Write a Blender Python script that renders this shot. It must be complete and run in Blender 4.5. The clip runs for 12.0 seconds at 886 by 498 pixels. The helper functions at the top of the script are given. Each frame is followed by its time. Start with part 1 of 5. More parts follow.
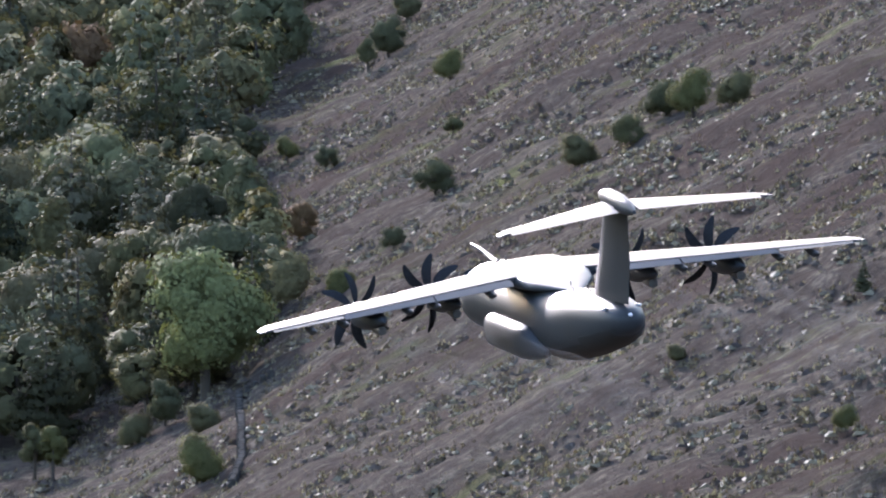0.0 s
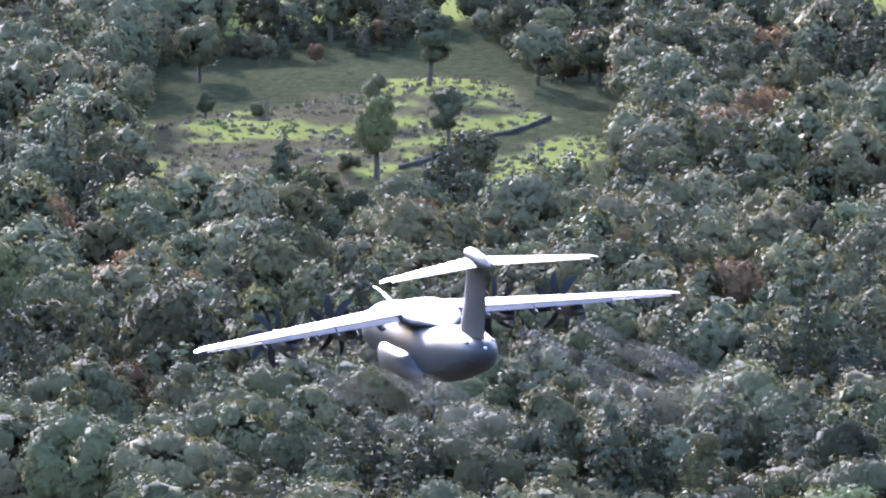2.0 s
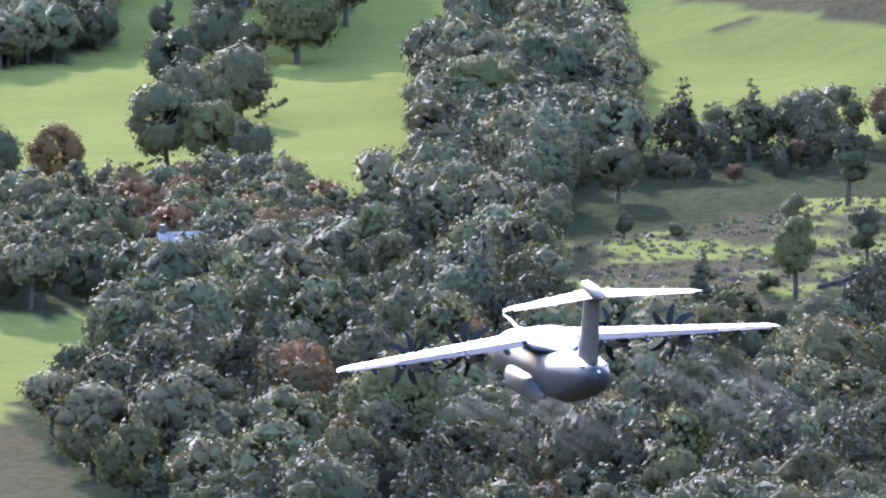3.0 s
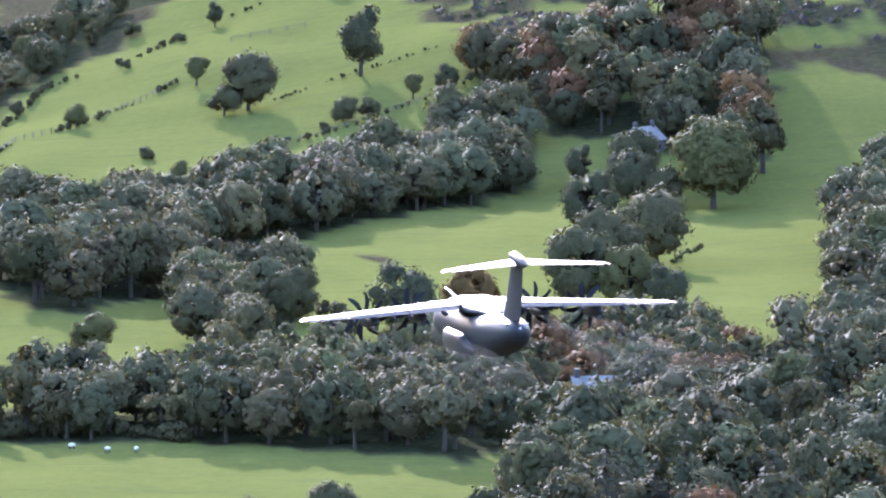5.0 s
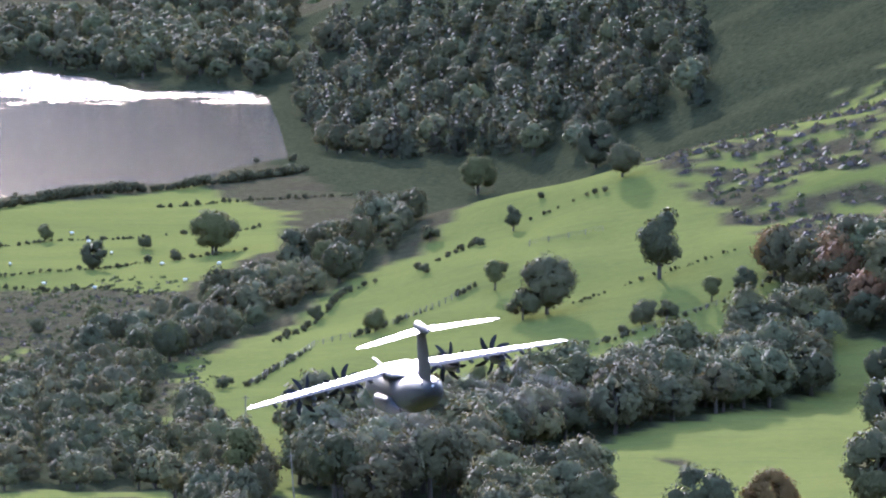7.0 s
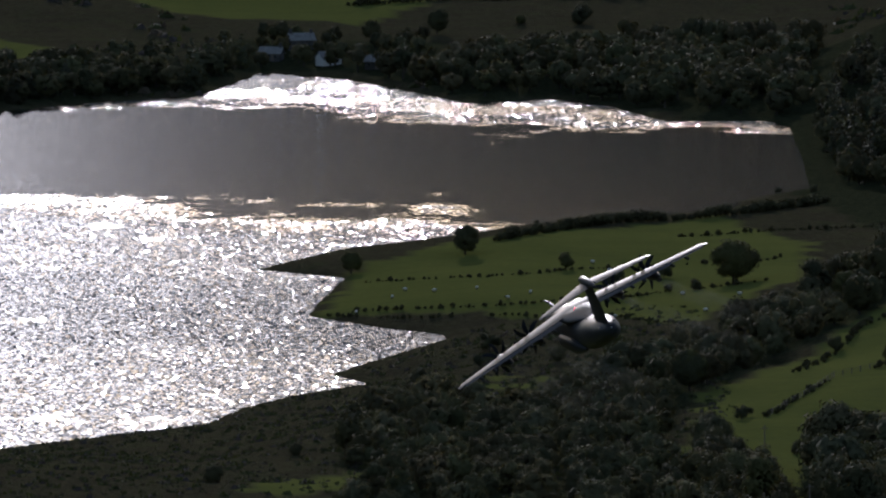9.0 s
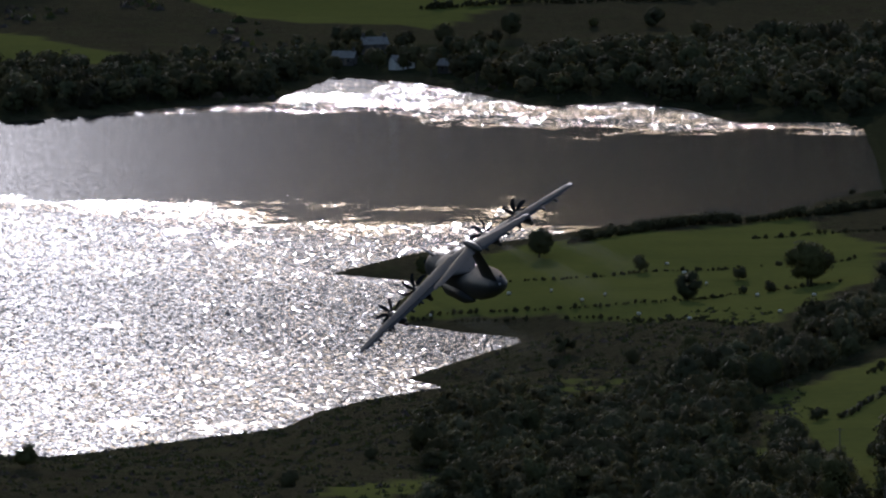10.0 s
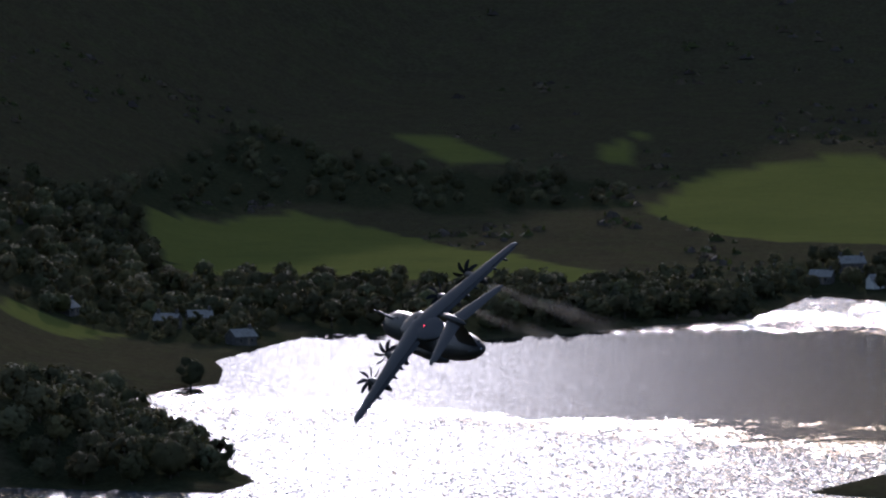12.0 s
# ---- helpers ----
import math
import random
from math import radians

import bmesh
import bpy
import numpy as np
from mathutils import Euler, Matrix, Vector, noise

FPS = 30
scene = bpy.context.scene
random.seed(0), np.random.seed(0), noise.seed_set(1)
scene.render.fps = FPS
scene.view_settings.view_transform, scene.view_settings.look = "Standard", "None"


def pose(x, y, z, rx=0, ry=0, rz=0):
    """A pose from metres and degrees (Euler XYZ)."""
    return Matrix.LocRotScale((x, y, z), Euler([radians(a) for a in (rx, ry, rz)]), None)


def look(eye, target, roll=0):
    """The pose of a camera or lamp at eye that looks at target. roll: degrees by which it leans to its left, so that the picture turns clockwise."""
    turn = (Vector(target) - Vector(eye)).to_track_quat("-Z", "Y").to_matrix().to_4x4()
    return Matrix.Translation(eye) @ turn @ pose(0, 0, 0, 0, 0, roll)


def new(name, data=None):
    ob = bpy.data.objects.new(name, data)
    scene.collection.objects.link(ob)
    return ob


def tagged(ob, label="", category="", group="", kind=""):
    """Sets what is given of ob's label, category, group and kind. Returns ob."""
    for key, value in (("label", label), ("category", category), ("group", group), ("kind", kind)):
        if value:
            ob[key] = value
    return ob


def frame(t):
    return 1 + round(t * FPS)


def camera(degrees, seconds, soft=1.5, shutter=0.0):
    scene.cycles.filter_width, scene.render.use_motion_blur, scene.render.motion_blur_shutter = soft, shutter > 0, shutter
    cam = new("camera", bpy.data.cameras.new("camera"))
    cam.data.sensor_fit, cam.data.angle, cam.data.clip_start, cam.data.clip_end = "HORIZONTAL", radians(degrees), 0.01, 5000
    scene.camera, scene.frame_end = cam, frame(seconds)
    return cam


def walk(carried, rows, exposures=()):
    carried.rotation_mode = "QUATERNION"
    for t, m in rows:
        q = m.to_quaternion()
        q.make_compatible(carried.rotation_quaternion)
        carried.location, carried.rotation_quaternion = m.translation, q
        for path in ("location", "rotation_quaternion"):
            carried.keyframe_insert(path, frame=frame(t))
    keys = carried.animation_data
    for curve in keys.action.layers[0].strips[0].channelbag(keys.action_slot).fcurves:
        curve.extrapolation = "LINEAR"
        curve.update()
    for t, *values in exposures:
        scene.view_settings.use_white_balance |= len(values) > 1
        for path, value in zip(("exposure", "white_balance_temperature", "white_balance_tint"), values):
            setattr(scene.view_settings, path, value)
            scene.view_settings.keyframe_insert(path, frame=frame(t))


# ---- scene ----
# The camera stands on a hillside and pans: seconds, turn to the right, downward tilt, roll (degrees)
CAMERA_ROWS = [
    (0.0, 12.108, 7.910, 0.070),
    (0.5, 11.526, 7.620, 0.055),
    (1.0, 10.187, 7.252, 0.299),
    (1.5, 9.327, 7.141, 0.177),
    (2.0, 8.771, 6.710, -0.002),
    (2.5, 7.623, 6.465, -0.216),
    (2.7, 7.148, 6.303, -0.342),
    (4.3, 5.305, 5.627, 0.178),
    (4.5, 5.046, 5.550, 0.325),
    (5.0, 4.516, 5.350, 0.189),
    (5.5, 3.886, 5.172, -0.159),
    (6.0, 3.709, 5.082, -0.181),
    (6.5, 3.384, 4.681, -0.335),
    (7.0, 2.992, 4.317, -0.168),
    (7.5, 2.315, 4.282, -0.004),
    (7.7, 2.093, 4.316, -0.019),
    (9.3, 0.084, 4.154, 0.126),
    (9.5, 0.000, 4.193, 0.000),
    (10.0, -0.039, 4.151, -0.116),
    (10.5, -0.756, 3.846, -0.208),
    (11.0, -1.257, 3.487, -0.299),
    (11.5, -1.921, 3.285, -0.307),
    (12.0, -2.465, 3.039, -0.034),
]

EYE = (0, 0, 200)


def aim(turn, down, roll):
    a, b = radians(turn), radians(down)
    return look(EYE, (EYE[0] + math.sin(a) * math.cos(b), EYE[1] + math.cos(a) * math.cos(b), EYE[2] - math.sin(b)), roll)


cam = camera(4.5, 12.0, soft=2.2)
walk(cam, [(t, aim(a, b, r)) for t, a, b, r in CAMERA_ROWS],
     exposures=[(0, 2.7, 5600, 23), (1.2, 3.0, 5400, 27), (2.0, 3.5, 5250, 33), (2.7, 3.5, 5250, 33), (4.3, 3.2, 5250, 32), (5.5, 3.25, 5250, 32), (6.5, 3.05, 5250, 32), (7.7, 2.65, 5300, 30), (9.0, -0.2, 5700, 20), (10.5, -0.2, 5700, 21), (11.2, 0.0, 5700, 23), (12, 0.3, 5600, 26)])

# ---- light ----
SUN_TURN, SUN_UP = -3, 14
world = bpy.data.worlds.new("sky")
scene.world = world
world.use_nodes = True
nt = world.node_tree
sky = nt.nodes.new("ShaderNodeTexSky")
sky.sky_type, sky.sun_disc = "NISHITA", False
sky.sun_elevation, sky.sun_rotation = radians(SUN_UP), radians(SUN_TURN)
sky.air_density, sky.dust_density = 1.3, 1.2
nt.links.new(sky.outputs[0], nt.nodes["Background"].inputs[0])
nt.nodes["Background"].inputs[1].default_value = 0.15
sun = new("sun", bpy.data.lights.new("sun", "SUN"))
sun.data.energy, sun.data.angle, sun.data.color = 2.6, radians(0.53), (1.0, 0.95, 0.88)
a, b = radians(SUN_TURN), radians(SUN_UP)
sun.matrix_world = look((0, 0, 600), (-math.sin(a) * math.cos(b), -math.cos(a) * math.cos(b), 600 - math.sin(b)))


# ---- materials ----
def material(name, rough=0.8, metal=0.0):
    m = bpy.data.materials.new(name)
    m.use_nodes = True
    b = m.node_tree.nodes["Principled BSDF"]
    b.inputs["Roughness"].default_value, b.inputs["Metallic"].default_value = rough, metal
    b.inputs["Specular IOR Level"].default_value = 0.15 if rough > 0.75 else 0.5
    return m, m.node_tree, b


def node(nt, kind, **inputs):
    n = nt.nodes.new(kind)
    for key, value in inputs.items():
        n.inputs[key.replace("_", " ")].default_value = value
    return n


def noise_of(nt, scale, detail=4.0, rough=0.6, stretch=(1, 1, 1)):
    """Noise in metres of the object's own space: about `scale` features a metre."""
    co = nt.nodes.new("ShaderNodeTexCoord")
    mp = node(nt, "ShaderNodeMapping", Scale=stretch)
    n = node(nt, "ShaderNodeTexNoise", Scale=scale, Detail=detail, Roughness=rough)
    nt.links.new(co.outputs["Object"], mp.inputs[0])
    nt.links.new(mp.outputs[0], n.inputs["Vector"])
    return n.outputs[0]


def ramp(nt, fac, stops):
    r = nt.nodes.new("ShaderNodeValToRGB")
    while len(r.color_ramp.elements) < len(stops):
        r.color_ramp.elements.new(0.5)
    for e, (p, c) in zip(r.color_ramp.elements, stops):
        e.position, e.color = p, (*c, 1)
    nt.links.new(fac, r.inputs[0])
    return r.outputs[0]


def mix(nt, fac, a, b, mode="MIX"):
    m = nt.nodes.new("ShaderNodeMix")
    m.data_type, m.blend_type = "RGBA", mode
    for value, i in ((fac, 0), (a, 6), (b, 7)):
        if isinstance(value, (int, float)):
            m.inputs[i].default_value = value
        elif isinstance(value, tuple):
            m.inputs[i].default_value = (*value, 1)
        else:
            nt.links.new(value, m.inputs[i])
    return m.outputs[2]


def bumped(nt, bsdf, fac, strength, distance):
    b = node(nt, "ShaderNodeBump", Strength=strength, Distance=distance)
    nt.links.new(fac, b.inputs["Height"])
    nt.links.new(b.outputs[0], bsdf.inputs["Normal"])


def plain(name, colour, rough=0.8, metal=0.0, grain=2.0, spread=0.25, bump=0.0):
    m, nt, b = material(name, rough, metal)
    lo, hi = tuple(c * (1 - spread) for c in colour), tuple(min(1, c * (1 + spread)) for c in colour)
    n = noise_of(nt, grain, 5)
    nt.links.new(ramp(nt, n, [(0.3, lo), (0.7, hi)]), b.inputs["Base Color"])
    if bump:
        bumped(nt, b, n, 0.6, bump)
    return m


def ground_material():
    m, nt, b = material("hill_ground", 0.95)
    b.inputs["Specular IOR Level"].default_value = 0.0
    cover = nt.nodes.new("ShaderNodeAttribute")
    cover.attribute_name = "cover"
    sep = nt.nodes.new("ShaderNodeSeparateColor")
    nt.links.new(cover.outputs["Color"], sep.inputs[0])
    big, mid, fine, tiny = noise_of(nt, 0.02, 4), noise_of(nt, 0.11, 5), noise_of(nt, 0.6, 6, 0.7), noise_of(nt, 2.2, 4, 0.7)
    rough = mix(nt, 0.5, ramp(nt, mid, [(0.3, (0.05, 0.041, 0.026)), (0.55, (0.064, 0.06, 0.03)), (0.75, (0.068, 0.082, 0.028))]),
                ramp(nt, fine, [(0.35, (0.034, 0.03, 0.018)), (0.65, (0.09, 0.08, 0.048))]))
    heath = mix(nt, 0.55, ramp(nt, noise_of(nt, 0.09, 5, 0.6, (0.35, 1.0, 0.35)), [(0.32, (0.05, 0.044, 0.038)), (0.5, (0.085, 0.075, 0.062)), (0.58, (0.095, 0.086, 0.066)), (0.66, (0.10, 0.12, 0.035))]),
                ramp(nt, fine, [(0.36, (0.02, 0.016, 0.015)), (0.52, (0.065, 0.053, 0.046)), (0.68, (0.17, 0.15, 0.12))]))
    heath = mix(nt, ramp(nt, noise_of(nt, 0.05, 5, 0.65, (0.3, 1.0, 0.3)), [(0.46, (0, 0, 0)), (0.6, (0.75, 0.75, 0.75))]), heath, (0.045, 0.034, 0.03))
    field = mix(nt, 0.5, ramp(nt, big, [(0.35, (0.08, 0.089, 0.022)), (0.65, (0.104, 0.11, 0.028))]),
                ramp(nt, fine, [(0.3, (0.074, 0.084, 0.024)), (0.7, (0.12, 0.126, 0.036))]))
    field = mix(nt, ramp(nt, noise_of(nt, 0.22, 5, 0.7, (0.3, 1.0, 0.3)), [(0.5, (0, 0, 0)), (0.72, (0.5, 0.5, 0.5))]), field, (0.062, 0.07, 0.026))
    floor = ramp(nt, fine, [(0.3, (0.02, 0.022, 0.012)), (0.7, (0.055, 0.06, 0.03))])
    colour = mix(nt, sep.outputs[0], rough, heath)
    colour = mix(nt, sep.outputs[1], colour, field)
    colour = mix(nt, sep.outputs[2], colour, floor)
    nt.links.new(colour, b.inputs["Base Color"])
    height = nt.nodes.new("ShaderNodeMath")
    height.operation = "ADD"
    nt.links.new(fine, height.inputs[0])
    nt.links.new(tiny, height.inputs[1])
    soft = nt.nodes.new("ShaderNodeMath")
    soft.operation, soft.inputs[0].default_value = "SUBTRACT", 1.0
    nt.links.new(sep.outputs[1], soft.inputs[1])
    bp = node(nt, "ShaderNodeBump", Distance=1.0)
    scaled = nt.nodes.new("ShaderNodeMath")
    scaled.operation, scaled.inputs[1].default_value, scaled.inputs[2].default_value = "MULTIPLY_ADD", 0.75, 0.2
    nt.links.new(soft.outputs[0], scaled.inputs[0])
    nt.links.new(scaled.outputs[0], bp.inputs["Strength"])
    nt.links.new(height.outputs[0], bp.inputs["Height"])
    nt.links.new(bp.outputs[0], b.inputs["Normal"])
    return m


def leaf_material(name, dark, light, glossy=0.8, sheen=0.03):
    """Leaves: their light side and the light that shines through them."""
    m, nt, b = material(name, glossy)
    b.inputs["Specular IOR Level"].default_value = sheen
    tint = nt.nodes.new("ShaderNodeAttribute")
    tint.attribute_name = "tint"
    geo = nt.nodes.new("ShaderNodeNewGeometry")
    leaf = ramp(nt, geo.outputs["Random Per Island"], [(0.0, dark), (1.0, light)])
    leaf = mix(nt, 1.0, leaf, tint.outputs["Color"], "MULTIPLY")
    spray = node(nt, "ShaderNodeTexNoise", Scale=2.6, Detail=4.0, Roughness=0.7)
    nt.links.new(geo.outputs["Position"], spray.inputs["Vector"])
    leaf = mix(nt, 1.0, leaf, ramp(nt, spray.outputs[0], [(0.33, (0.82, 0.82, 0.82)), (0.67, (1.14, 1.14, 1.14))]), "MULTIPLY")
    bumped(nt, b, spray.outputs[0], 0.4, 0.35)
    nt.links.new(leaf, b.inputs["Base Color"])
    tr = nt.nodes.new("ShaderNodeBsdfTranslucent")
    nt.links.new(mix(nt, 1.0, leaf, (1.05, 1.1, 0.75), "MULTIPLY"), tr.inputs[0])
    ms = node(nt, "ShaderNodeMixShader", Fac=0.17)
    nt.links.new(b.outputs[0], ms.inputs[1])
    nt.links.new(tr.outputs[0], ms.inputs[2])
    nt.links.new(ms.outputs[0], nt.nodes["Material Output"].inputs["Surface"])
    return m


def water_material():
    m, nt, b = material("lake_water", 0.2)
    b.inputs["Base Color"].default_value = (0.012, 0.018, 0.02, 1)
    b.inputs["IOR"].default_value = 1.33
    co = nt.nodes.new("ShaderNodeTexCoord")
    xyz = nt.nodes.new("ShaderNodeSeparateXYZ")
    nt.links.new(co.outputs["Object"], xyz.inputs[0])

    def calc(kind, p, q):
        n = nt.nodes.new("ShaderNodeMath")
        n.operation = kind
        for value, i in ((p, 0), (q, 1)):
            if isinstance(value, (int, float)):
                n.inputs[i].default_value = value
            else:
                nt.links.new(value, n.inputs[i])
        return n.outputs[0]

    # wind lanes across the lake, placed to fit the camera's view: distance down it, bent a little and broken up by
    # noise
    gust = calc("MULTIPLY", calc("SUBTRACT", noise_of(nt, 0.011, 5, 0.65, (0.8, 0.5, 1)), 0.5), 380)
    for size, reach, stretch in ((0.05, 150, (0.6, 0.5, 1)), (0.3, 130, (0.35, 0.5, 1))):
        gust = calc("ADD", gust, calc("MULTIPLY", calc("SUBTRACT", noise_of(nt, size, 4, 0.65, stretch), 0.5), reach))
    lane = calc("ADD", calc("ADD", xyz.outputs[1], calc("MULTIPLY", xyz.outputs[0], 0.65)), gust)
    lane = calc("DIVIDE", calc("SUBTRACT", lane, 2100), 1500)
    def greys(*stops):
        return [(p, (v, v, v)) for p, v in stops]

    nt.links.new(ramp(nt, lane, greys((0.0, 0.13), (0.45, 0.13), (0.53, 0.08), (0.8, 0.08), (0.85, 0.12))), b.inputs["Roughness"])
    # wavelets: small facets, each with a tilt of its own; the wind's strength sets how far they lean
    gusts = ramp(nt, lane, greys((0.0, 0.8), (0.2, 0.85), (0.25, 1.8), (0.3, 1.8), (0.35, 0.85), (0.46, 0.95), (0.53, 0.035), (0.77, 0.03), (0.8, 0.9), (0.83, 0.03), (0.87, 0.85), (0.91, 0.05)))
    calm = ramp(nt, noise_of(nt, 0.016, 4, 0.6, (1.0, 0.35, 1)), greys((0.36, 1.0), (0.42, 0.0)))
    gusts = mix(nt, calm, gusts, (0.03, 0.03, 0.03))
    mp = node(nt, "ShaderNodeMapping", Scale=(1.8, 0.9, 1))
    nt.links.new(co.outputs["Object"], mp.inputs[0])
    cell = node(nt, "ShaderNodeTexVoronoi", Scale=1.0)
    nt.links.new(mp.outputs[0], cell.inputs["Vector"])
    tilt = nt.nodes.new("ShaderNodeVectorMath")
    tilt.operation, tilt.inputs[1].default_value = "SUBTRACT", (0.5, 0.5, 0.5)
    nt.links.new(cell.outputs["Color"], tilt.inputs[0])
    lean = nt.nodes.new("ShaderNodeVectorMath")
    lean.operation = "MULTIPLY"
    nt.links.new(tilt.outputs[0], lean.inputs[0])
    nt.links.new(gusts, lean.inputs[1])
    flat = nt.nodes.new("ShaderNodeVectorMath")
    flat.operation, flat.inputs[1].default_value = "MULTIPLY", (1.3, 1.6, 0.0)
    nt.links.new(lean.outputs[0], flat.inputs[0])
    up = nt.nodes.new("ShaderNodeVectorMath")
    up.operation, up.inputs[1].default_value = "ADD", (0, 0, 1)
    nt.links.new(flat.outputs[0], up.inputs[0])
    unit = nt.nodes.new("ShaderNodeVectorMath")
    unit.operation = "NORMALIZE"
    nt.links.new(up.outputs[0], unit.inputs[0])
    nt.links.new(unit.outputs[0], b.inputs["Normal"])
    return m


GROUND = ground_material()
WATER = water_material()
BARK = plain("bark", (0.055, 0.046, 0.036), 0.9, grain=3, bump=0.05)
LEAF = leaf_material("leaf_green", (0.068, 0.066, 0.036), (0.086, 0.083, 0.046), 0.85, 0.02)
PALE = leaf_material("leaf_pale", (0.105, 0.11, 0.05), (0.135, 0.14, 0.064), 0.85, 0.02)
NEEDLE = leaf_material("leaf_needle", (0.045, 0.046, 0.03), (0.06, 0.062, 0.04), 0.85, 0.02)
RUST = leaf_material("leaf_rust", (0.10, 0.062, 0.034), (0.12, 0.075, 0.04), 0.85, 0.02)
STONE = plain("field_stone", (0.045, 0.042, 0.038), 0.9, grain=1.5, spread=0.5, bump=0.08)
STONE.node_tree.nodes["Principled BSDF"].inputs["Specular IOR Level"].default_value = 0.0
SLATE = plain("roof_slate", (0.19, 0.18, 0.165), 0.8, grain=1.0, spread=0.3)
FRAME_AND_GLINT_WHITE = plain("frame_and_glint_white", (0.62, 0.60, 0.56), 0.85, grain=0.6, spread=0.12)
DARK_STONE = plain("house_stone", (0.075, 0.07, 0.066), 0.85, grain=1.2, spread=0.4, bump=0.04)
GLASS = plain("window_glass", (0.03, 0.035, 0.04), 0.08)
TIMBER = plain("weathered_timber", (0.15, 0.125, 0.10), 0.85, grain=4)
WOOL = plain("wool", (0.62, 0.58, 0.50), 0.95, grain=8, bump=0.03)

# ---- the land ----
SHORE_NEAR = [(-78, 2191), (-51, 2231), (-33, 2256), (-26, 2295), (-17, 2322), (0, 2354), (-8, 2378), (1, 2414), (17, 2472), (16, 2485), (2, 2503), (-14, 2535), (-12, 2571), (-6, 2650), (-27, 2675), (-9, 2736), (13, 2774), (39, 2827), (60, 2848), (92, 2885), (96, 2921), (116, 2971)]
SHORE_FAR = [(120, 3229), (114, 3261), (84, 3256), (71, 3324), (53, 3366), (28, 3338), (8, 3409), (-8, 3460), (-38, 3499), (-39, 3475), (-55, 3366), (-76, 3346), (-99, 3310), (-129, 3269), (-125, 3272), (-142, 3277), (-166, 3298), (-179, 3292), (-187, 3256), (-202, 3165), (-197, 3128), (-195, 3067), (-205, 3043), (-213, 3008), (-205, 2909), (-186, 2826), (-163, 2707), (-169, 2670), (-235, 2690), (-262, 2500), (-175, 2235)]


def interp(v, ks, vs):
    return np.interp(v, ks, vs)


def smooth_max(a, b, k):
    h = np.clip(0.5 + 0.5 * (a - b) / k, 0, 1)
    return b + (a - b) * h + k * h * (1 - h)


def waves(x, y, scale, seed):
    """Smooth rolling noise in about -1 to 1, from a few crossed sines."""
    rng = np.random.RandomState(seed)
    out = 0
    for i in range(7):
        a, p, f = rng.uniform(0, 6.283, 2).tolist() + [rng.uniform(0.6, 1.7)]
        out = out + np.sin((x * math.cos(a) + y * math.sin(a)) * 6.283 * f / scale + p)
    return out / 3.2


# Plan of the valley: distance down the valley, then where each side begins
RIGHT_Y = [0, 600, 1044, 1566, 1900, 2150, 2500, 2900, 3200, 3500, 3900, 4300, 5000]
RIGHT_X = [20, 60, 183, 327, 330, 262, 188, 150, 125, 130, 180, 110, 50]
LEFT_Y = [0, 1500, 2000, 2300, 2600, 2740, 2900, 3300, 3600, 4000, 4400, 5000]
LEFT_X = [-600, -500, -420, -360, -300, -185, -245, -235, -240, -230, -170, -90]
# past 5000 m: an unseen mountain, added for the lake to reflect
FLOOR_Y = [0, 600, 1000, 1600, 2100, 2400, 2600, 2800, 3350, 3520, 3700, 3900, 4200, 4600, 5000, 6000, 8000, 12000]
FLOOR_Z = [48, 42, 31, 20, 9, 5, 3, 1.8, 1.5, 3, 8, 17, 38, 130, 270, 480, 640, 600]


def shore_distance(x, y):
    """Metres outside (+) or inside (-) the lake's outline."""
    shape, x, y = np.shape(x), np.ravel(x), np.ravel(y)
    out = np.full(x.shape, 900.0)
    close = (y > 2050) & (y < 3650) & (np.abs(x) < 450)
    out[close] = _shore(x[close], y[close])
    return out.reshape(shape)


def _shore(x, y):
    pts = np.array(SHORE_NEAR + SHORE_FAR, float)
    best = np.full(np.shape(x), 1e9)
    inside = np.zeros(np.shape(x), bool)
    for (ax, ay), (bx, by) in zip(pts, np.roll(pts, -1, 0)):
        ux, uy = bx - ax, by - ay
        s = np.clip(((x - ax) * ux + (y - ay) * uy) / (ux * ux + uy * uy + 1e-9), 0, 1)
        best = np.minimum(best, np.hypot(x - ax - s * ux, y - ay - s * uy))
        cross = (ay > y) != (by > y)
        inside ^= cross & (x < ux * (y - ay) / (uy if uy else 1e-9) + ax)
    return np.where(inside, -best, best)


def knoll(x, y):
    """The green spur that runs down into the valley before the lake."""
    h = 0.26 * (smooth_max(x - 58, 0 * x, 14))
    front = np.clip((y - 2110) / 290, 0, 1)
    back = np.clip((2660 - y) / 240, 0, 1)
    front, back = front * (1.25 - 0.25 * front), back * back * (3 - 2 * back)
    return np.minimum(h, 80) * np.minimum(front, back)


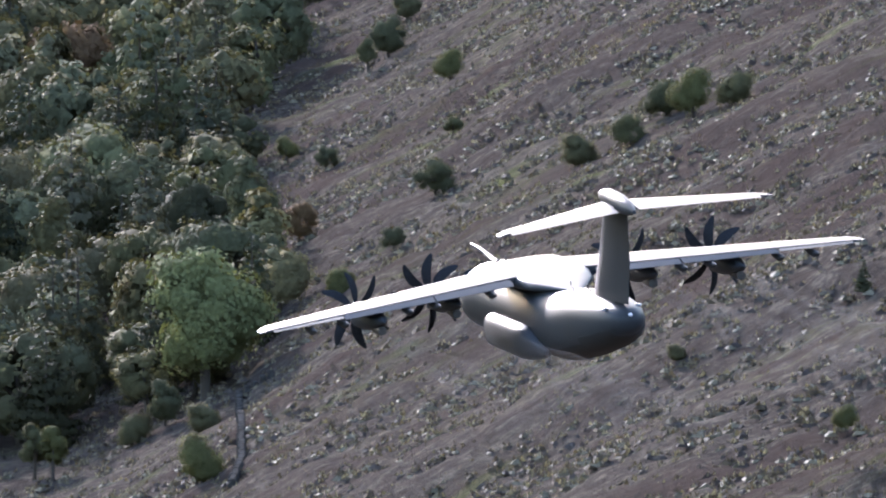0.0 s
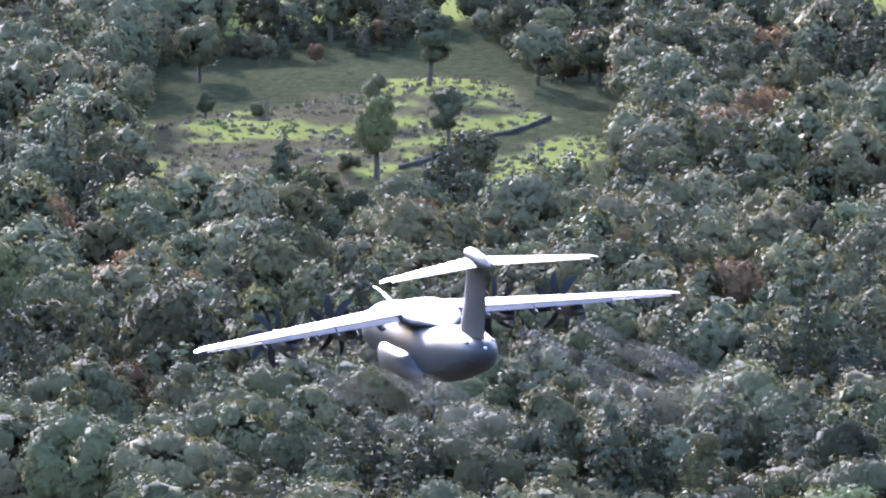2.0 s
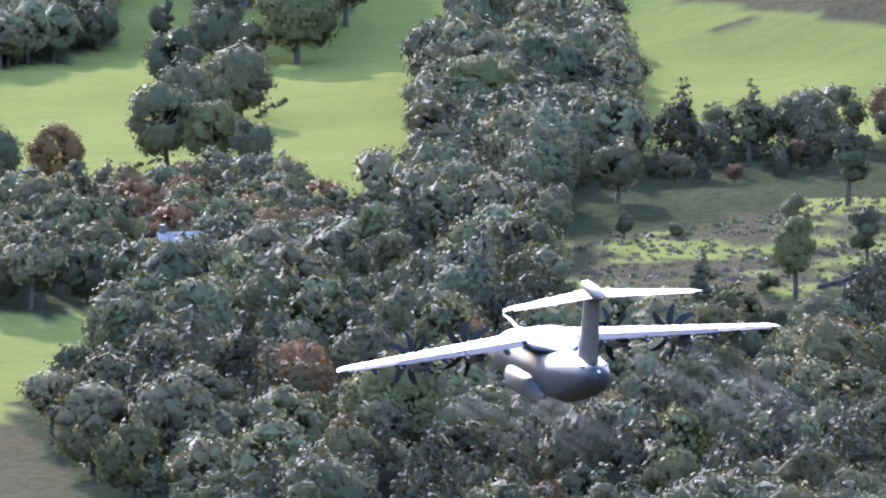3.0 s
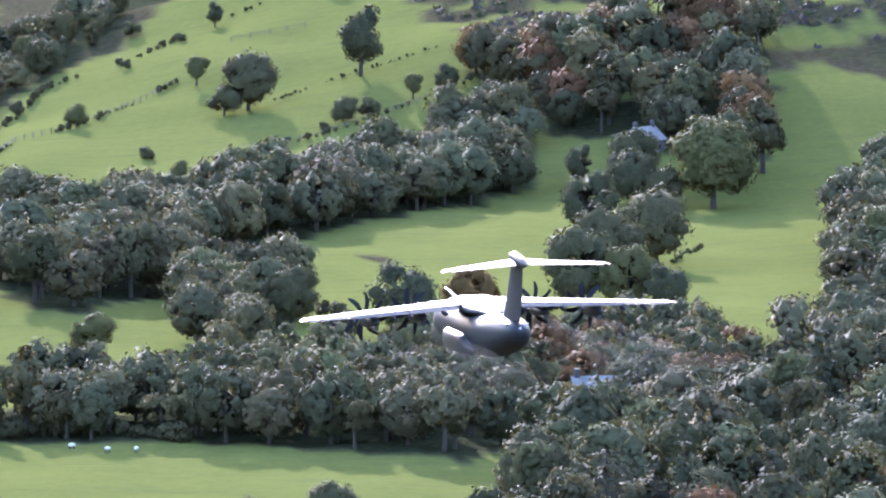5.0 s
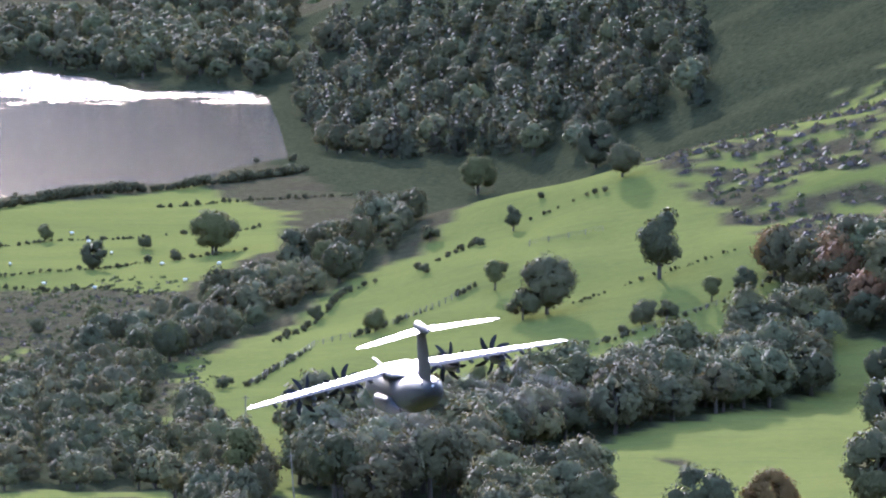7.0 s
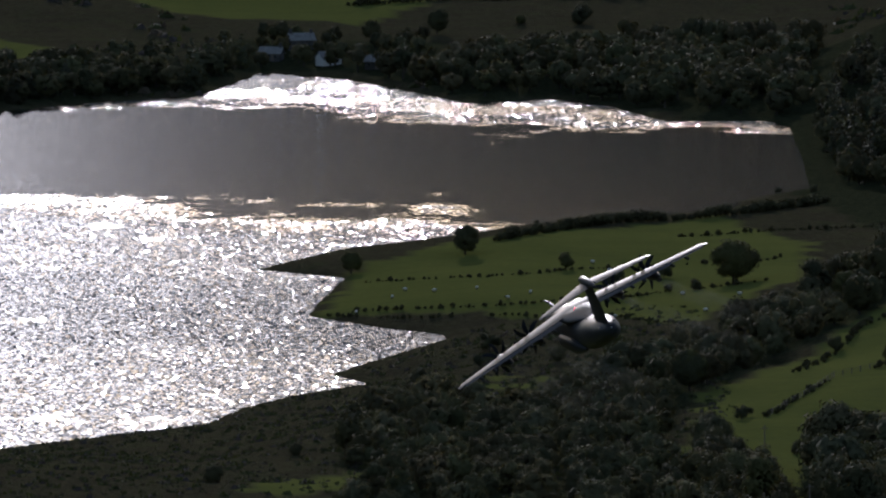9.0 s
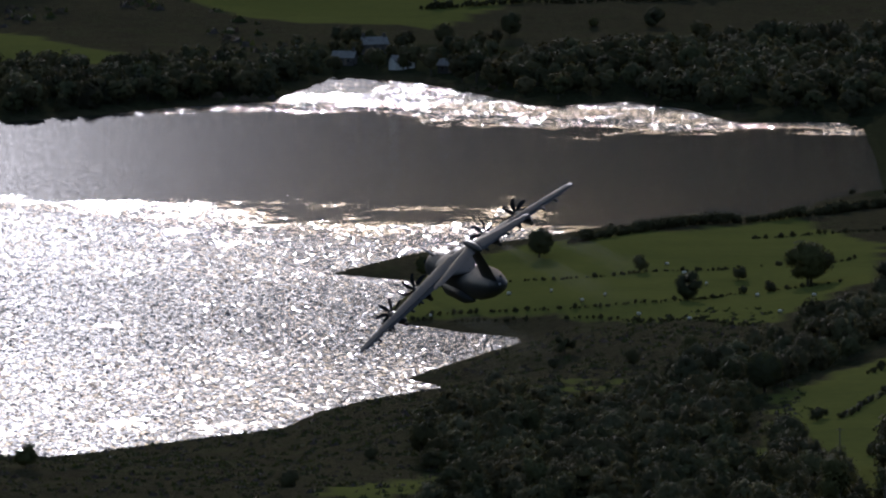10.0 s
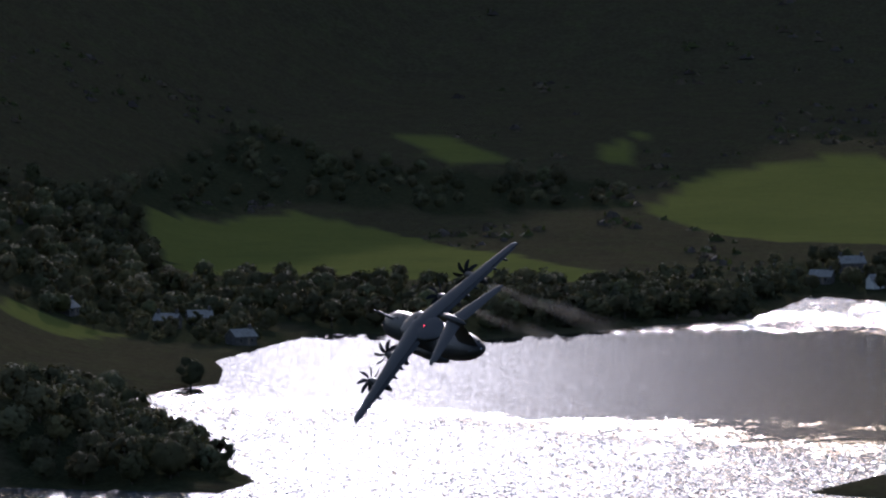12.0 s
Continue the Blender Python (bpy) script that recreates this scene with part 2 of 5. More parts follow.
def height(x, y):
    x, y = np.asarray(x, float), np.asarray(y, float)
    floor = interp(y, FLOOR_Y, FLOOR_Z)
    slope = interp(y, [1500, 1900, 2300, 2600], [0.55, 0.4, 0.42, 0.5])
    right = slope * smooth_max(x - interp(y, RIGHT_Y, RIGHT_X), 0 * x, 20)
    left = interp(y, [3000, 4200], [0.4, 0.62]) * smooth_max(interp(y, LEFT_Y, LEFT_X) - x, 0 * x, 20)
    side = smooth_max(smooth_max(260 * (1 - np.exp(-right / 260)), 300 * (1 - np.exp(-left / 300)), 5), knoll(x, y), 4)
    near = 198 - np.where(y > 0, 0.36, 0.2) * y - 48
    z = floor + smooth_max(side, near, 20)
    sd = shore_distance(x, y)
    away = np.clip(sd / 60, 0, 1)
    z = z + away * (0.8 * waves(x, y, 130, 3) + 0.35 * waves(x, y, 37, 4)) + 0.035 * np.minimum(side, 60) * waves(x, y, 85, 5)
    bank = 0.5 + 0.02 * np.maximum(sd, 0)
    wide = 40 + 120 * np.clip((10 - x) / 40, 0, 1) * np.clip((2480 - y) / 60, 0, 1)  # ground lowered to fit the view: the camera sees the near shore
    rise = np.clip(sd / wide, 0, 1)
    z = np.where(sd > 0, np.maximum(z * rise + bank * (1 - rise), 0.45), np.maximum(-3.0, 0.5 + sd * 0.35))
    return z


WOODS = {
    "foot": [(104, 2073), (136, 2131), (160, 2174), (174, 2202), (189, 2185), (186, 2136), (177, 2112), (140, 2035), (105, 1961), (98, 1953)],
    "clump": [(73, 1858), (80, 2043), (90, 2078), (101, 2037), (108, 1940), (104, 1880), (87, 1837)],
    "hedge_wood": [(46, 1630), (48, 1654), (73, 1660), (94, 1648), (100, 1700), (114, 1707), (126, 1702), (140, 1721), (149, 1672), (149, 1628), (127, 1565), (90, 1596), (68, 1609)],
    "upper": [(178, 2246), (189, 2229), (194, 2176), (231, 2149), (241, 2243), (212, 2253), (194, 2241)],
    "behind": [(64, 2229), (75, 2397), (91, 2420), (112, 2504), (131, 2671), (120, 2411), (106, 2351), (96, 2332), (79, 2300)],
    "west": [(58, 2040), (65, 2060), (70, 1931), (66, 1819), (50, 1771)],
    "village_wood": [(141, 1729), (154, 1732), (167, 1772), (185, 1770), (185, 1726), (168, 1563), (156, 1571), (149, 1672)],
    "mid": [(104, 1872), (113, 1928), (137, 1854), (156, 1901), (145, 1765), (111, 1751), (100, 1772)],
    "spinney": [(209, 1835), (235, 2038), (268, 2112), (278, 2099), (240, 1812), (222, 1786)],
    "far_left": [(-129, 3274), (-135, 3443), (-108, 3399), (-80, 3431), (-39, 3507), (-53, 3378), (-76, 3354)],
    "far_mid": [(-15, 3483), (13, 3459), (56, 3519), (139, 3559), (126, 3246), (76, 3298), (53, 3370), (30, 3342), (11, 3411), (-4, 3467)],
    "far_hill": [(-270, 3266), (-294, 3563), (-259, 3684), (-237, 3520), (-187, 3450), (-133, 3472), (-88, 3418), (-58, 3395), (-90, 3325), (-130, 3279), (-173, 3298), (-232, 3319)],
    "slope_wood": [(-279, 3607), (-240, 4010), (-185, 3924), (-115, 3886), (-99, 3775), (-159, 3760), (-217, 3794)],
    "right_dark": [(126, 3240), (143, 3376), (180, 3139), (224, 2958), (210, 2781), (179, 2797), (151, 2874), (124, 2931)],
    "shore_village": [(-262, 3225), (-262, 3330), (-200, 3335), (-186, 3262), (-200, 3215), (-225, 3215)],
    "inn_wood": [(-48, 3500), (-50, 3570), (20, 3570), (20, 3475), (0, 3462), (-12, 3480)],
    "promontory": [(-219, 2682), (-242, 2966), (-218, 3007), (-207, 2923), (-184, 2796), (-165, 2705), (-180, 2672)],
    "marsh_wood": [(-6, 2145), (10, 2221), (26, 2172), (47, 2224), (60, 2203), (52, 2075), (61, 1903), (-6, 1905)],
    "reed_wood": [(11, 1956), (23, 2124), (41, 2228), (67, 2360), (94, 2413), (91, 2341), (57, 2180), (46, 1980)],
    "forest": [(345, 1800), (330, 1600), (297, 1465), (263, 1336), (244, 1254), (223, 1127), (208, 1040), (199, 1025), (187, 1035), (181, 1044), (150, 1100), (115, 1300), (112, 1460), (138, 1540), (140, 1600), (175, 1640), (178, 1730), (190, 1760), (214, 1830), (235, 1850), (300, 1880)],
}

FIELDS = {
    "meadow": [(212, 1677), (227, 1699), (249, 1717), (276, 1762), (274, 1673), (252, 1623), (238, 1589), (209, 1552), (198, 1562)],
    "strip": [(247, 1571), (255, 1607), (272, 1653), (280, 1640), (274, 1612), (250, 1559)],
    "paddock": [(201, 1978), (224, 1967), (212, 1859), (197, 1793), (186, 1745), (181, 1758)],
    "glade": [(142, 1362), (150, 1434), (154, 1430), (147, 1366)],
    "bottom_field": [(78, 1473), (84, 1585), (114, 1550), (133, 1549), (131, 1528), (111, 1518), (97, 1475)],
    "mid_field": [(92, 1726), (100, 1725), (148, 1982), (177, 2008), (161, 1812), (150, 1776), (137, 1770)],
    "house_field": [(183, 1806), (209, 2065), (229, 2051), (226, 1991), (208, 1832), (189, 1817)],
    "side_field": [(238, 2176), (242, 2213), (265, 2223), (292, 2209), (282, 2127), (258, 2166), (244, 2163)],
    "stile_field": [(205, 1626), (214, 1678), (224, 1689), (211, 1594), (201, 1554)],
    "spur": [(59, 2068), (63, 2209), (103, 2355), (141, 2398), (174, 2384), (180, 2283), (174, 2206), (137, 2143), (107, 2089)],
    "shore_field": [(-13, 2532), (-6, 2653), (16, 2713), (87, 2813), (105, 2701), (96, 2533), (69, 2416), (27, 2500)],
    "far_field_a": [(-96, 3767), (-79, 3888), (-39, 3925), (101, 3931), (97, 3765), (29, 3744), (-8, 3631), (-64, 3671)],
    "far_field_b": [(-257, 3676), (-212, 3766), (-134, 3608), (-89, 3486), (-130, 3488), (-190, 3502), (-237, 3520)],
    "far_field_c": [(-95, 3767), (-77, 3908), (-16, 3963), (-15, 3734), (-63, 3676)],
    "far_field_d": [(-193, 4032), (-170, 4021), (-145, 3938), (-171, 3944)],
    "far_field_e": [(-117, 3927), (-110, 4019), (-101, 4020), (-105, 3939)],
    "near_left": [(-266, 3222), (-251, 3239), (-227, 3223), (-240, 3199), (-263, 3182)],
    "fen_a": [(16, 2232), (20, 2268), (33, 2268), (29, 2232)],
    "fen_b": [(-23, 1956), (-16, 1988), (-3, 2024), (-4, 1960), (-16, 1948)],
    "fen_c": [(21, 2241), (23, 2265), (33, 2260), (30, 2216)],
}


def inside(poly, x, y):
    hit = np.zeros(np.shape(x), bool)
    for (ax, ay), (bx, by) in zip(poly, poly[1:] + poly[:1]):
        cross = (ay > y) != (by > y)
        hit ^= cross & (x < (bx - ax) * (y - ay) / ((by - ay) or 1e-9) + ax)
    return hit


def mesh_from(name, verts, faces, mats=(), tint=None, smooth=False, which=None, normals=None):
    """A mesh from arrays: verts (n, 3), faces (m, 3 or 4)."""
    me = bpy.data.meshes.new(name)
    k = faces.shape[1]
    me.vertices.add(len(verts))
    me.vertices.foreach_set("co", np.ascontiguousarray(verts, np.float32).ravel())
    me.loops.add(faces.size)
    me.loops.foreach_set("vertex_index", np.ascontiguousarray(faces, np.int32).ravel())
    me.polygons.add(len(faces))
    me.polygons.foreach_set("loop_start", np.arange(0, faces.size, k, dtype=np.int32))
    if which is not None:
        me.polygons.foreach_set("material_index", np.ascontiguousarray(which, np.int32))
    for m in mats:
        me.materials.append(m)
    if tint is not None:
        at = me.color_attributes.new("tint", "FLOAT_COLOR", "POINT")
        rgba = np.ones((len(verts), 4), np.float32)
        rgba[:, :3] = tint
        at.data.foreach_set("color", rgba.ravel())
    me.update(calc_edges=True)
    me.polygons.foreach_set("use_smooth", np.full(len(faces), smooth))
    if normals is not None:
        me.normals_split_custom_set_from_vertices(normals)
    return me


def build_ground():
    turn = np.concatenate([np.linspace(-math.pi, -0.30, 40), np.linspace(-0.29, -0.105, 40)[:-1], np.linspace(-0.105, 0.27, 270), np.linspace(0.275, 0.5, 40), np.linspace(0.52, math.pi, 40)])
    far = np.concatenate([np.linspace(0, 580, 41), np.linspace(600, 1000, 80), np.linspace(1004, 2000, 150), np.linspace(2005, 2900, 160), np.linspace(2906, 3700, 110), np.linspace(3710, 4960, 70), np.linspace(5020, 12000, 36)])
    A, D = np.meshgrid(turn, far)
    x, y = D * np.sin(A), D * np.cos(A)
    z = height(x, y)
    hummock = 0.28 * waves(x, y, 9, 11) + 0.18 * waves(x, y, 4.7, 12) + 0.4 * waves(x * 0.3, y, 16, 13)
    heather = (x > interp(y, RIGHT_Y, RIGHT_X) - 8 + 6 * waves(x, y, 60, 21)) & (y < 1500 + 40 * waves(x, y, 50, 22)) & (y > 300)
    field = np.zeros(x.shape, bool)
    jx, jy = x + 1.5 * waves(x, y, 30, 23), y + 5 * waves(x, y, 30, 24)
    for name, poly in FIELDS.items():
        field |= inside(poly, jx, jy)
    patchy = inside(FIELDS["meadow"], jx, jy) & (waves(x, y, 46, 31) + 0.5 * waves(x, y, 17, 32) < 0.1)
    patchy |= (inside(FIELDS["stile_field"], jx, jy) | inside(FIELDS["fen_a"], jx, jy)) & (waves(x, y, 15, 33) < 0)
    field &= ~patchy
    rough_hill = (y > 2200) & (y < 2700) & (x > interp(y, [2200, 2300, 2400, 2700], [196, 182, 172, 150]))
    field &= ~rough_hill
    field |= rough_hill & (waves(x, y, 40, 41) + 0.8 * waves(x, y, 14, 42) > 0.25)
    open_land = field | patchy
    pasture = (y > 1440) & (y < 2680) & (y < 2010 + 4.6 * (x - 40)) & ((y > 1620) | (x < 190)) & (x < interp(y, RIGHT_Y, RIGHT_X) + 25) & ~heather & ~inside(WOODS["forest"], jx, jy)
    field |= pasture & ~rough_hill & (waves(x, y, 70, 43) > -1.2)
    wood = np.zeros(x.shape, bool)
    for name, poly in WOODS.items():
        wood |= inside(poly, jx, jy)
    # dark floor colour over the far right hill stands for its shade
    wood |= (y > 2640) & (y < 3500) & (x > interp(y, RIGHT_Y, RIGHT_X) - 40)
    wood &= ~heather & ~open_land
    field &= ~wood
    z = z + np.where(heather, hummock * 1.2, np.where(field, 0.1, 0.5) * hummock) * (shore_distance(x, y) > 8)
    n, k = x.shape
    i = np.arange(n * k).reshape(n, k)
    faces = np.stack([i[:-1, :-1], i[:-1, 1:], i[1:, 1:], i[1:, :-1]], -1).reshape(-1, 4)[:, ::-1]
    me = mesh_from("ground", np.stack([x, y, z], -1).reshape(-1, 3), faces, [GROUND], smooth=True)
    at = me.color_attributes.new("cover", "FLOAT_COLOR", "POINT")
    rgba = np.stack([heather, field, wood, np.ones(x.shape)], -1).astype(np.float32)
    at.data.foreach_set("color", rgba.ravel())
    tagged(new("ground", me), "valley of heather slopes, green fields and rough pasture", "ground", kind="structure")


build_ground()
lake = np.array([(-420, 2120, 0), (330, 2120, 0), (330, 3560, 0), (-420, 3560, 0)], float)
tagged(new("water", mesh_from("water", lake, np.array([[0, 1, 2, 3]]), [WATER])), "wind-rippled lake glittering in low sun", "lake", kind="structure")


# ---- trees ----
def ball(level):
    bm = bmesh.new()
    bmesh.ops.create_icosphere(bm, subdivisions=level, radius=1)
    v = np.array([p.co[:] for p in bm.verts])
    f = np.array([[p.index for p in q.verts] for q in bm.faces])
    bm.free()
    return v, f


OCTA = (np.array([(1, 0, 0), (-1, 0, 0), (0, 1, 0), (0, -1, 0), (0, 0, 1), (0, 0, -1)], float),
        np.array([(0, 2, 4), (2, 1, 4), (1, 3, 4), (3, 0, 4), (2, 0, 5), (1, 2, 5), (3, 1, 5), (0, 3, 5)]))
BALL = ball(1)


def limb(a, b, ra, rb, sides=6):
    """A tapered limb from a to b as (verts, triangles)."""
    a, b = np.array(a, float), np.array(b, float)
    d = (b - a) / (np.linalg.norm(b - a) + 1e-9)
    u = np.cross(d, (0.3, 1, 0.1))
    u /= np.linalg.norm(u)
    w = np.cross(d, u)
    ang = np.arange(sides) * 2 * math.pi / sides
    ring = np.cos(ang)[:, None] * u + np.sin(ang)[:, None] * w
    v = np.concatenate([a + ra * ring, b + rb * ring])
    f = []
    for i in range(sides):
        j = (i + 1) % sides
        f += [(i, j, sides + j), (i, sides + j, sides + i)]
    return v, np.array(f)


def joined(pieces):
    vs, fs, n = [], [], 0
    for v, f in pieces:
        vs.append(v), fs.append(f + n)
        n += len(v)
    return np.concatenate(vs), np.concatenate(fs)


# kind: crown centre and half-width, half-height (of a tree 1 high), clumps, clump size, first limb, leaves' share
SHAPES = {
    "oak": (0.49, 0.46, 0.46, 46, 0.165, 0.2, 1.0),
    "sycamore": (0.50, 0.48, 0.46, 44, 0.16, 0.2, 1.0),
    "ash": (0.56, 0.38, 0.42, 30, 0.145, 0.28, 0.65),
    "birch": (0.56, 0.22, 0.42, 17, 0.12, 0.25, 0.6),
    "thorn": (0.46, 0.50, 0.44, 20, 0.22, 0.1, 0.9),
    "rust": (0.48, 0.44, 0.44, 40, 0.165, 0.2, 0.9),
}


def unit(v):
    return v / (np.linalg.norm(v, axis=-1, keepdims=True) + 1e-9)


def tree_shape(kind, seed, leaves, leaf, core=BALL):
    """Crown and trunk of a tree 1 high: ((verts, triangles), (verts, triangles), the crown's normals)."""
    rng = np.random.RandomState(seed)
    crown, wood, normals = [], [], []
    if kind == "pine":
        mid, half = np.array((0, 0, 0.3)), np.array((0.3, 0.3, 0.9))
        wood.append(limb((0, 0, -0.05), (0, 0, 0.95), 0.022, 0.004))
        cents, rads = [], []
        for i in range(15):
            h = 0.14 + 0.84 * i / 15
            reach = 0.23 * (1 - h) ** 0.8 + 0.025
            for j in range(6 if h < 0.7 else 4):
                a = rng.uniform(0, 6.283)
                r = reach * rng.uniform(0.45, 1.0)
                cents.append((r * math.cos(a), r * math.sin(a), h - 0.25 * r + rng.uniform(-0.02, 0.02)))
                rads.append((reach * 0.42 + 0.012, reach * 0.42 + 0.012, 0.022))
    else:
        zc, rw, rh, count, size, first, _ = SHAPES[kind]
        mid, half = np.array((0, 0, zc - 0.1)), np.array((rw, rw, rh + 0.1))
        cents, rads = [], []
        lean = rng.uniform(-0.05, 0.05, 2)
        squash = rng.uniform(0.85, 1.1, 3)
        for i in range(count):
            d = rng.normal(size=3)
            d /= np.linalg.norm(d)
            d *= (rng.uniform(0.62, 0.75) if kind in ("oak", "rust") else rng.uniform(0.4, 0.76)) * squash
            if d[2] < -0.5 and kind != "thorn":
                d[2] *= 0.88
            cents.append((d[0] * rw + lean[0], d[1] * rw + lean[1], zc + d[2] * rh))
            s = size * (rng.uniform(0.75, 1.15) if kind in ("oak", "rust") else rng.uniform(0.5, 1.3))
            rads.append((s, s, s * rng.uniform(0.7, 0.95)))
        top = (lean[0], lean[1], zc + 0.1)
        wood.append(limb((0, 0, -0.06), (lean[0] * 0.5, lean[1] * 0.5, first + 0.1), 0.035, 0.026, 7))
        wood.append(limb((lean[0] * 0.5, lean[1] * 0.5, first + 0.1), top, 0.026, 0.012))
        for c in cents[::len(cents) // 5]:
            f = rng.uniform(first, zc)
            wood.append(limb((lean[0] * f, lean[1] * f, f), c, 0.013, 0.004, 5))
    cents, rads = np.array(cents), np.array(rads)
    if kind != "pine":
        for c, r in zip(cents, rads):
            v = core[0] * (1 + rng.uniform(-0.2, 0.2, (len(core[0]), 1))) * r * 0.7 + c
            crown.append((v, core[1]))
            normals.append(unit(0.25 * core[0] + 0.85 * unit((v - mid) / half)))
    weight = rads[:, 0] ** 2
    pick = rng.choice(len(cents), leaves, p=weight / weight.sum())
    d = rng.normal(size=(leaves, 3))
    d[:, 2] += 0.25
    d = unit(d + 0.5 * unit((cents[pick] - mid) / half))
    pos = cents[pick] + d * rads[pick] * rng.uniform(0.72, 1.12, (leaves, 1))
    nrm = unit(0.5 * d + 0.6 * unit((pos - mid) / half) + rng.normal(size=(leaves, 3)) * 0.28)
    u = unit(np.cross(nrm, rng.normal(size=(leaves, 3))))
    w = np.cross(nrm, u)
    s = leaf * rng.uniform(0.6, 1.3, (leaves, 1))
    tri = np.stack([pos + u * s, pos - u * 0.55 * s + w * 0.85 * s, pos - u * 0.45 * s - w * 0.9 * s], 1).reshape(-1, 3)
    crown.append((tri, np.arange(leaves * 3).reshape(-1, 3)))
    bent = unit(0.3 * d + 0.8 * unit((pos - mid) / half) + rng.normal(size=(leaves, 3)) * 0.15)
    normals.append(np.repeat(bent, 3, 0))
    return joined(crown), joined(wood), np.concatenate(normals)


LEAVES = {"oak": LEAF, "ash": LEAF, "birch": LEAF, "thorn": LEAF, "sycamore": PALE, "rust": RUST, "pine": NEEDLE}
TREE_WORDS = {
    "sycamore": ("large pale green sycamore with a rounded sunlit crown", "tree"),
    "oak": ("broad dark green oak with a rounded crown", "oak tree"),
    "ash": ("open-crowned pale green ash tree with visible limbs", "ash tree"),
    "birch": ("tall slender grey-green birch with thin crown", "birch tree"),
    "thorn": ("low dense hawthorn bush growing on pasture", "bush"),
    "rust": ("rust-brown autumn tree with turning leaves", "tree"),
    "pine": ("dark green conifer with drooping tiered branches", "conifer"),
}
TREE_MESHES = {}
TINTS = [(1.0, 1.0, 0.92), (1.15, 1.15, 0.85), (0.85, 0.88, 0.88), (1.1, 1.05, 1.0)]


def tree(x, y, tall, kind, seed):
    near = y < 1500
    key = (kind, seed % 4, near)
    if key not in TREE_MESHES:
        c, w, nr = tree_shape(kind, 100 + seed % 4 + len(kind) * 7, (5200 if near else 2600), 0.02 if near else 0.026)
        TREE_MESHES[key] = (mesh_from("crown", *c, [LEAVES[kind]], TINTS[seed % 4], True, normals=nr), mesh_from("trunk", *w, [BARK], smooth=True))
    z = float(height(x, y))
    root = new(kind if kind in ("birch", "oak", "pine", "sycamore") else {"ash": "ash_tree", "thorn": "bush", "rust": "autumn_tree"}[kind])
    root.location, root.scale, root.rotation_euler[2] = (x, y, z - 0.1), (tall, tall, tall), seed * 2.4
    words, cat = TREE_WORDS[kind]
    tagged(root, words, cat, "trees of the valley")
    for name, me in zip(("crown", "trunk"), TREE_MESHES[key]):
        ob = new(name, me)
        ob.parent = root


VALLEY_SLOPE_TREES = [
    (81, 2549, 11.5, "oak"),
    (162, 2263, 15.0, "ash"),
    (138, 2244, 13.5, "oak"),
    (133, 2241, 7.5, "thorn"),
    (130, 2285, 7.3, "ash"),
    (139, 2374, 6.0, "ash"),
    (115, 2189, 3.4, "thorn"),
    (131, 2164, 4.3, "thorn"),
    (119, 2145, 4.5, "thorn"),
    (122, 2140, 3.8, "thorn"),
    (155, 2215, 6.1, "thorn"),
    (160, 2215, 4.9, "thorn"),
    (170, 2230, 6.1, "ash"),
    (177, 2234, 6.3, "oak"),
    (151, 2207, 2.4, "thorn"),
    (94, 2295, 3.6, "thorn"),
    (104, 2250, 5.3, "thorn"),
    (70, 2148, 3.0, "thorn"),
    (78, 2079, 3.2, "thorn"),
    (122, 2387, 4.2, "thorn"),
    (184, 2246, 11.3, "rust"),
    (131, 2358, 2.4, "thorn"),
    (147, 2406, 1.8, "thorn"),
    (118, 2331, 2.6, "thorn"),
]
GARDEN_TREES = [
    (203, 2107, 11.5, "oak"),
    (208, 2102, 9.0, "oak"),
    (201, 2123, 8.5, "ash"),
    (150, 1608, 4.5, "oak"),
    (155, 1604, 4.4, "oak"),
    (148, 1628, 4.5, "ash"),
    (161, 1615, 4.5, "oak"),
    (83, 1737, 9.9, "ash"),
    (62, 1742, 5.2, "thorn"),
    (108, 1747, 11.0, "ash"),
    (61, 2044, 10.0, "oak"),
    (64, 1859, 14.4, "birch"),
    (185, 2011, 13.0, "oak"),
    (178, 1911, 14.4, "oak"),
    (168, 1836, 14.8, "oak"),
    (175, 1831, 12.0, "oak"),
    (181, 1823, 9.2, "oak"),
    (192, 1955, 15.3, "oak"),
    (204, 2129, 12.5, "oak"),
    (217, 2102, 19.1, "oak"),
    (194, 2131, 8.6, "ash"),
]
VALLEY_FLOOR_TREES = [
    (91, 1476, 6.7, "oak"),
    (102, 1467, 9.1, "oak"),
    (147, 1805, 11.6, "rust"),
    (136, 1798, 13.1, "oak"),
    (108, 1752, 10.6, "ash"),
    (119, 1820, 10.5, "oak"),
    (110, 1841, 9.7, "oak"),
    (135, 1721, 10.4, "oak"),
    (251, 2118, 12.3, "oak"),
    (261, 2121, 11.2, "oak"),
    (226, 1894, 17.2, "oak"),
    (242, 1917, 18.9, "oak"),
    (230, 2136, 17.2, "birch"),
    (221, 2125, 16.1, "oak"),
]
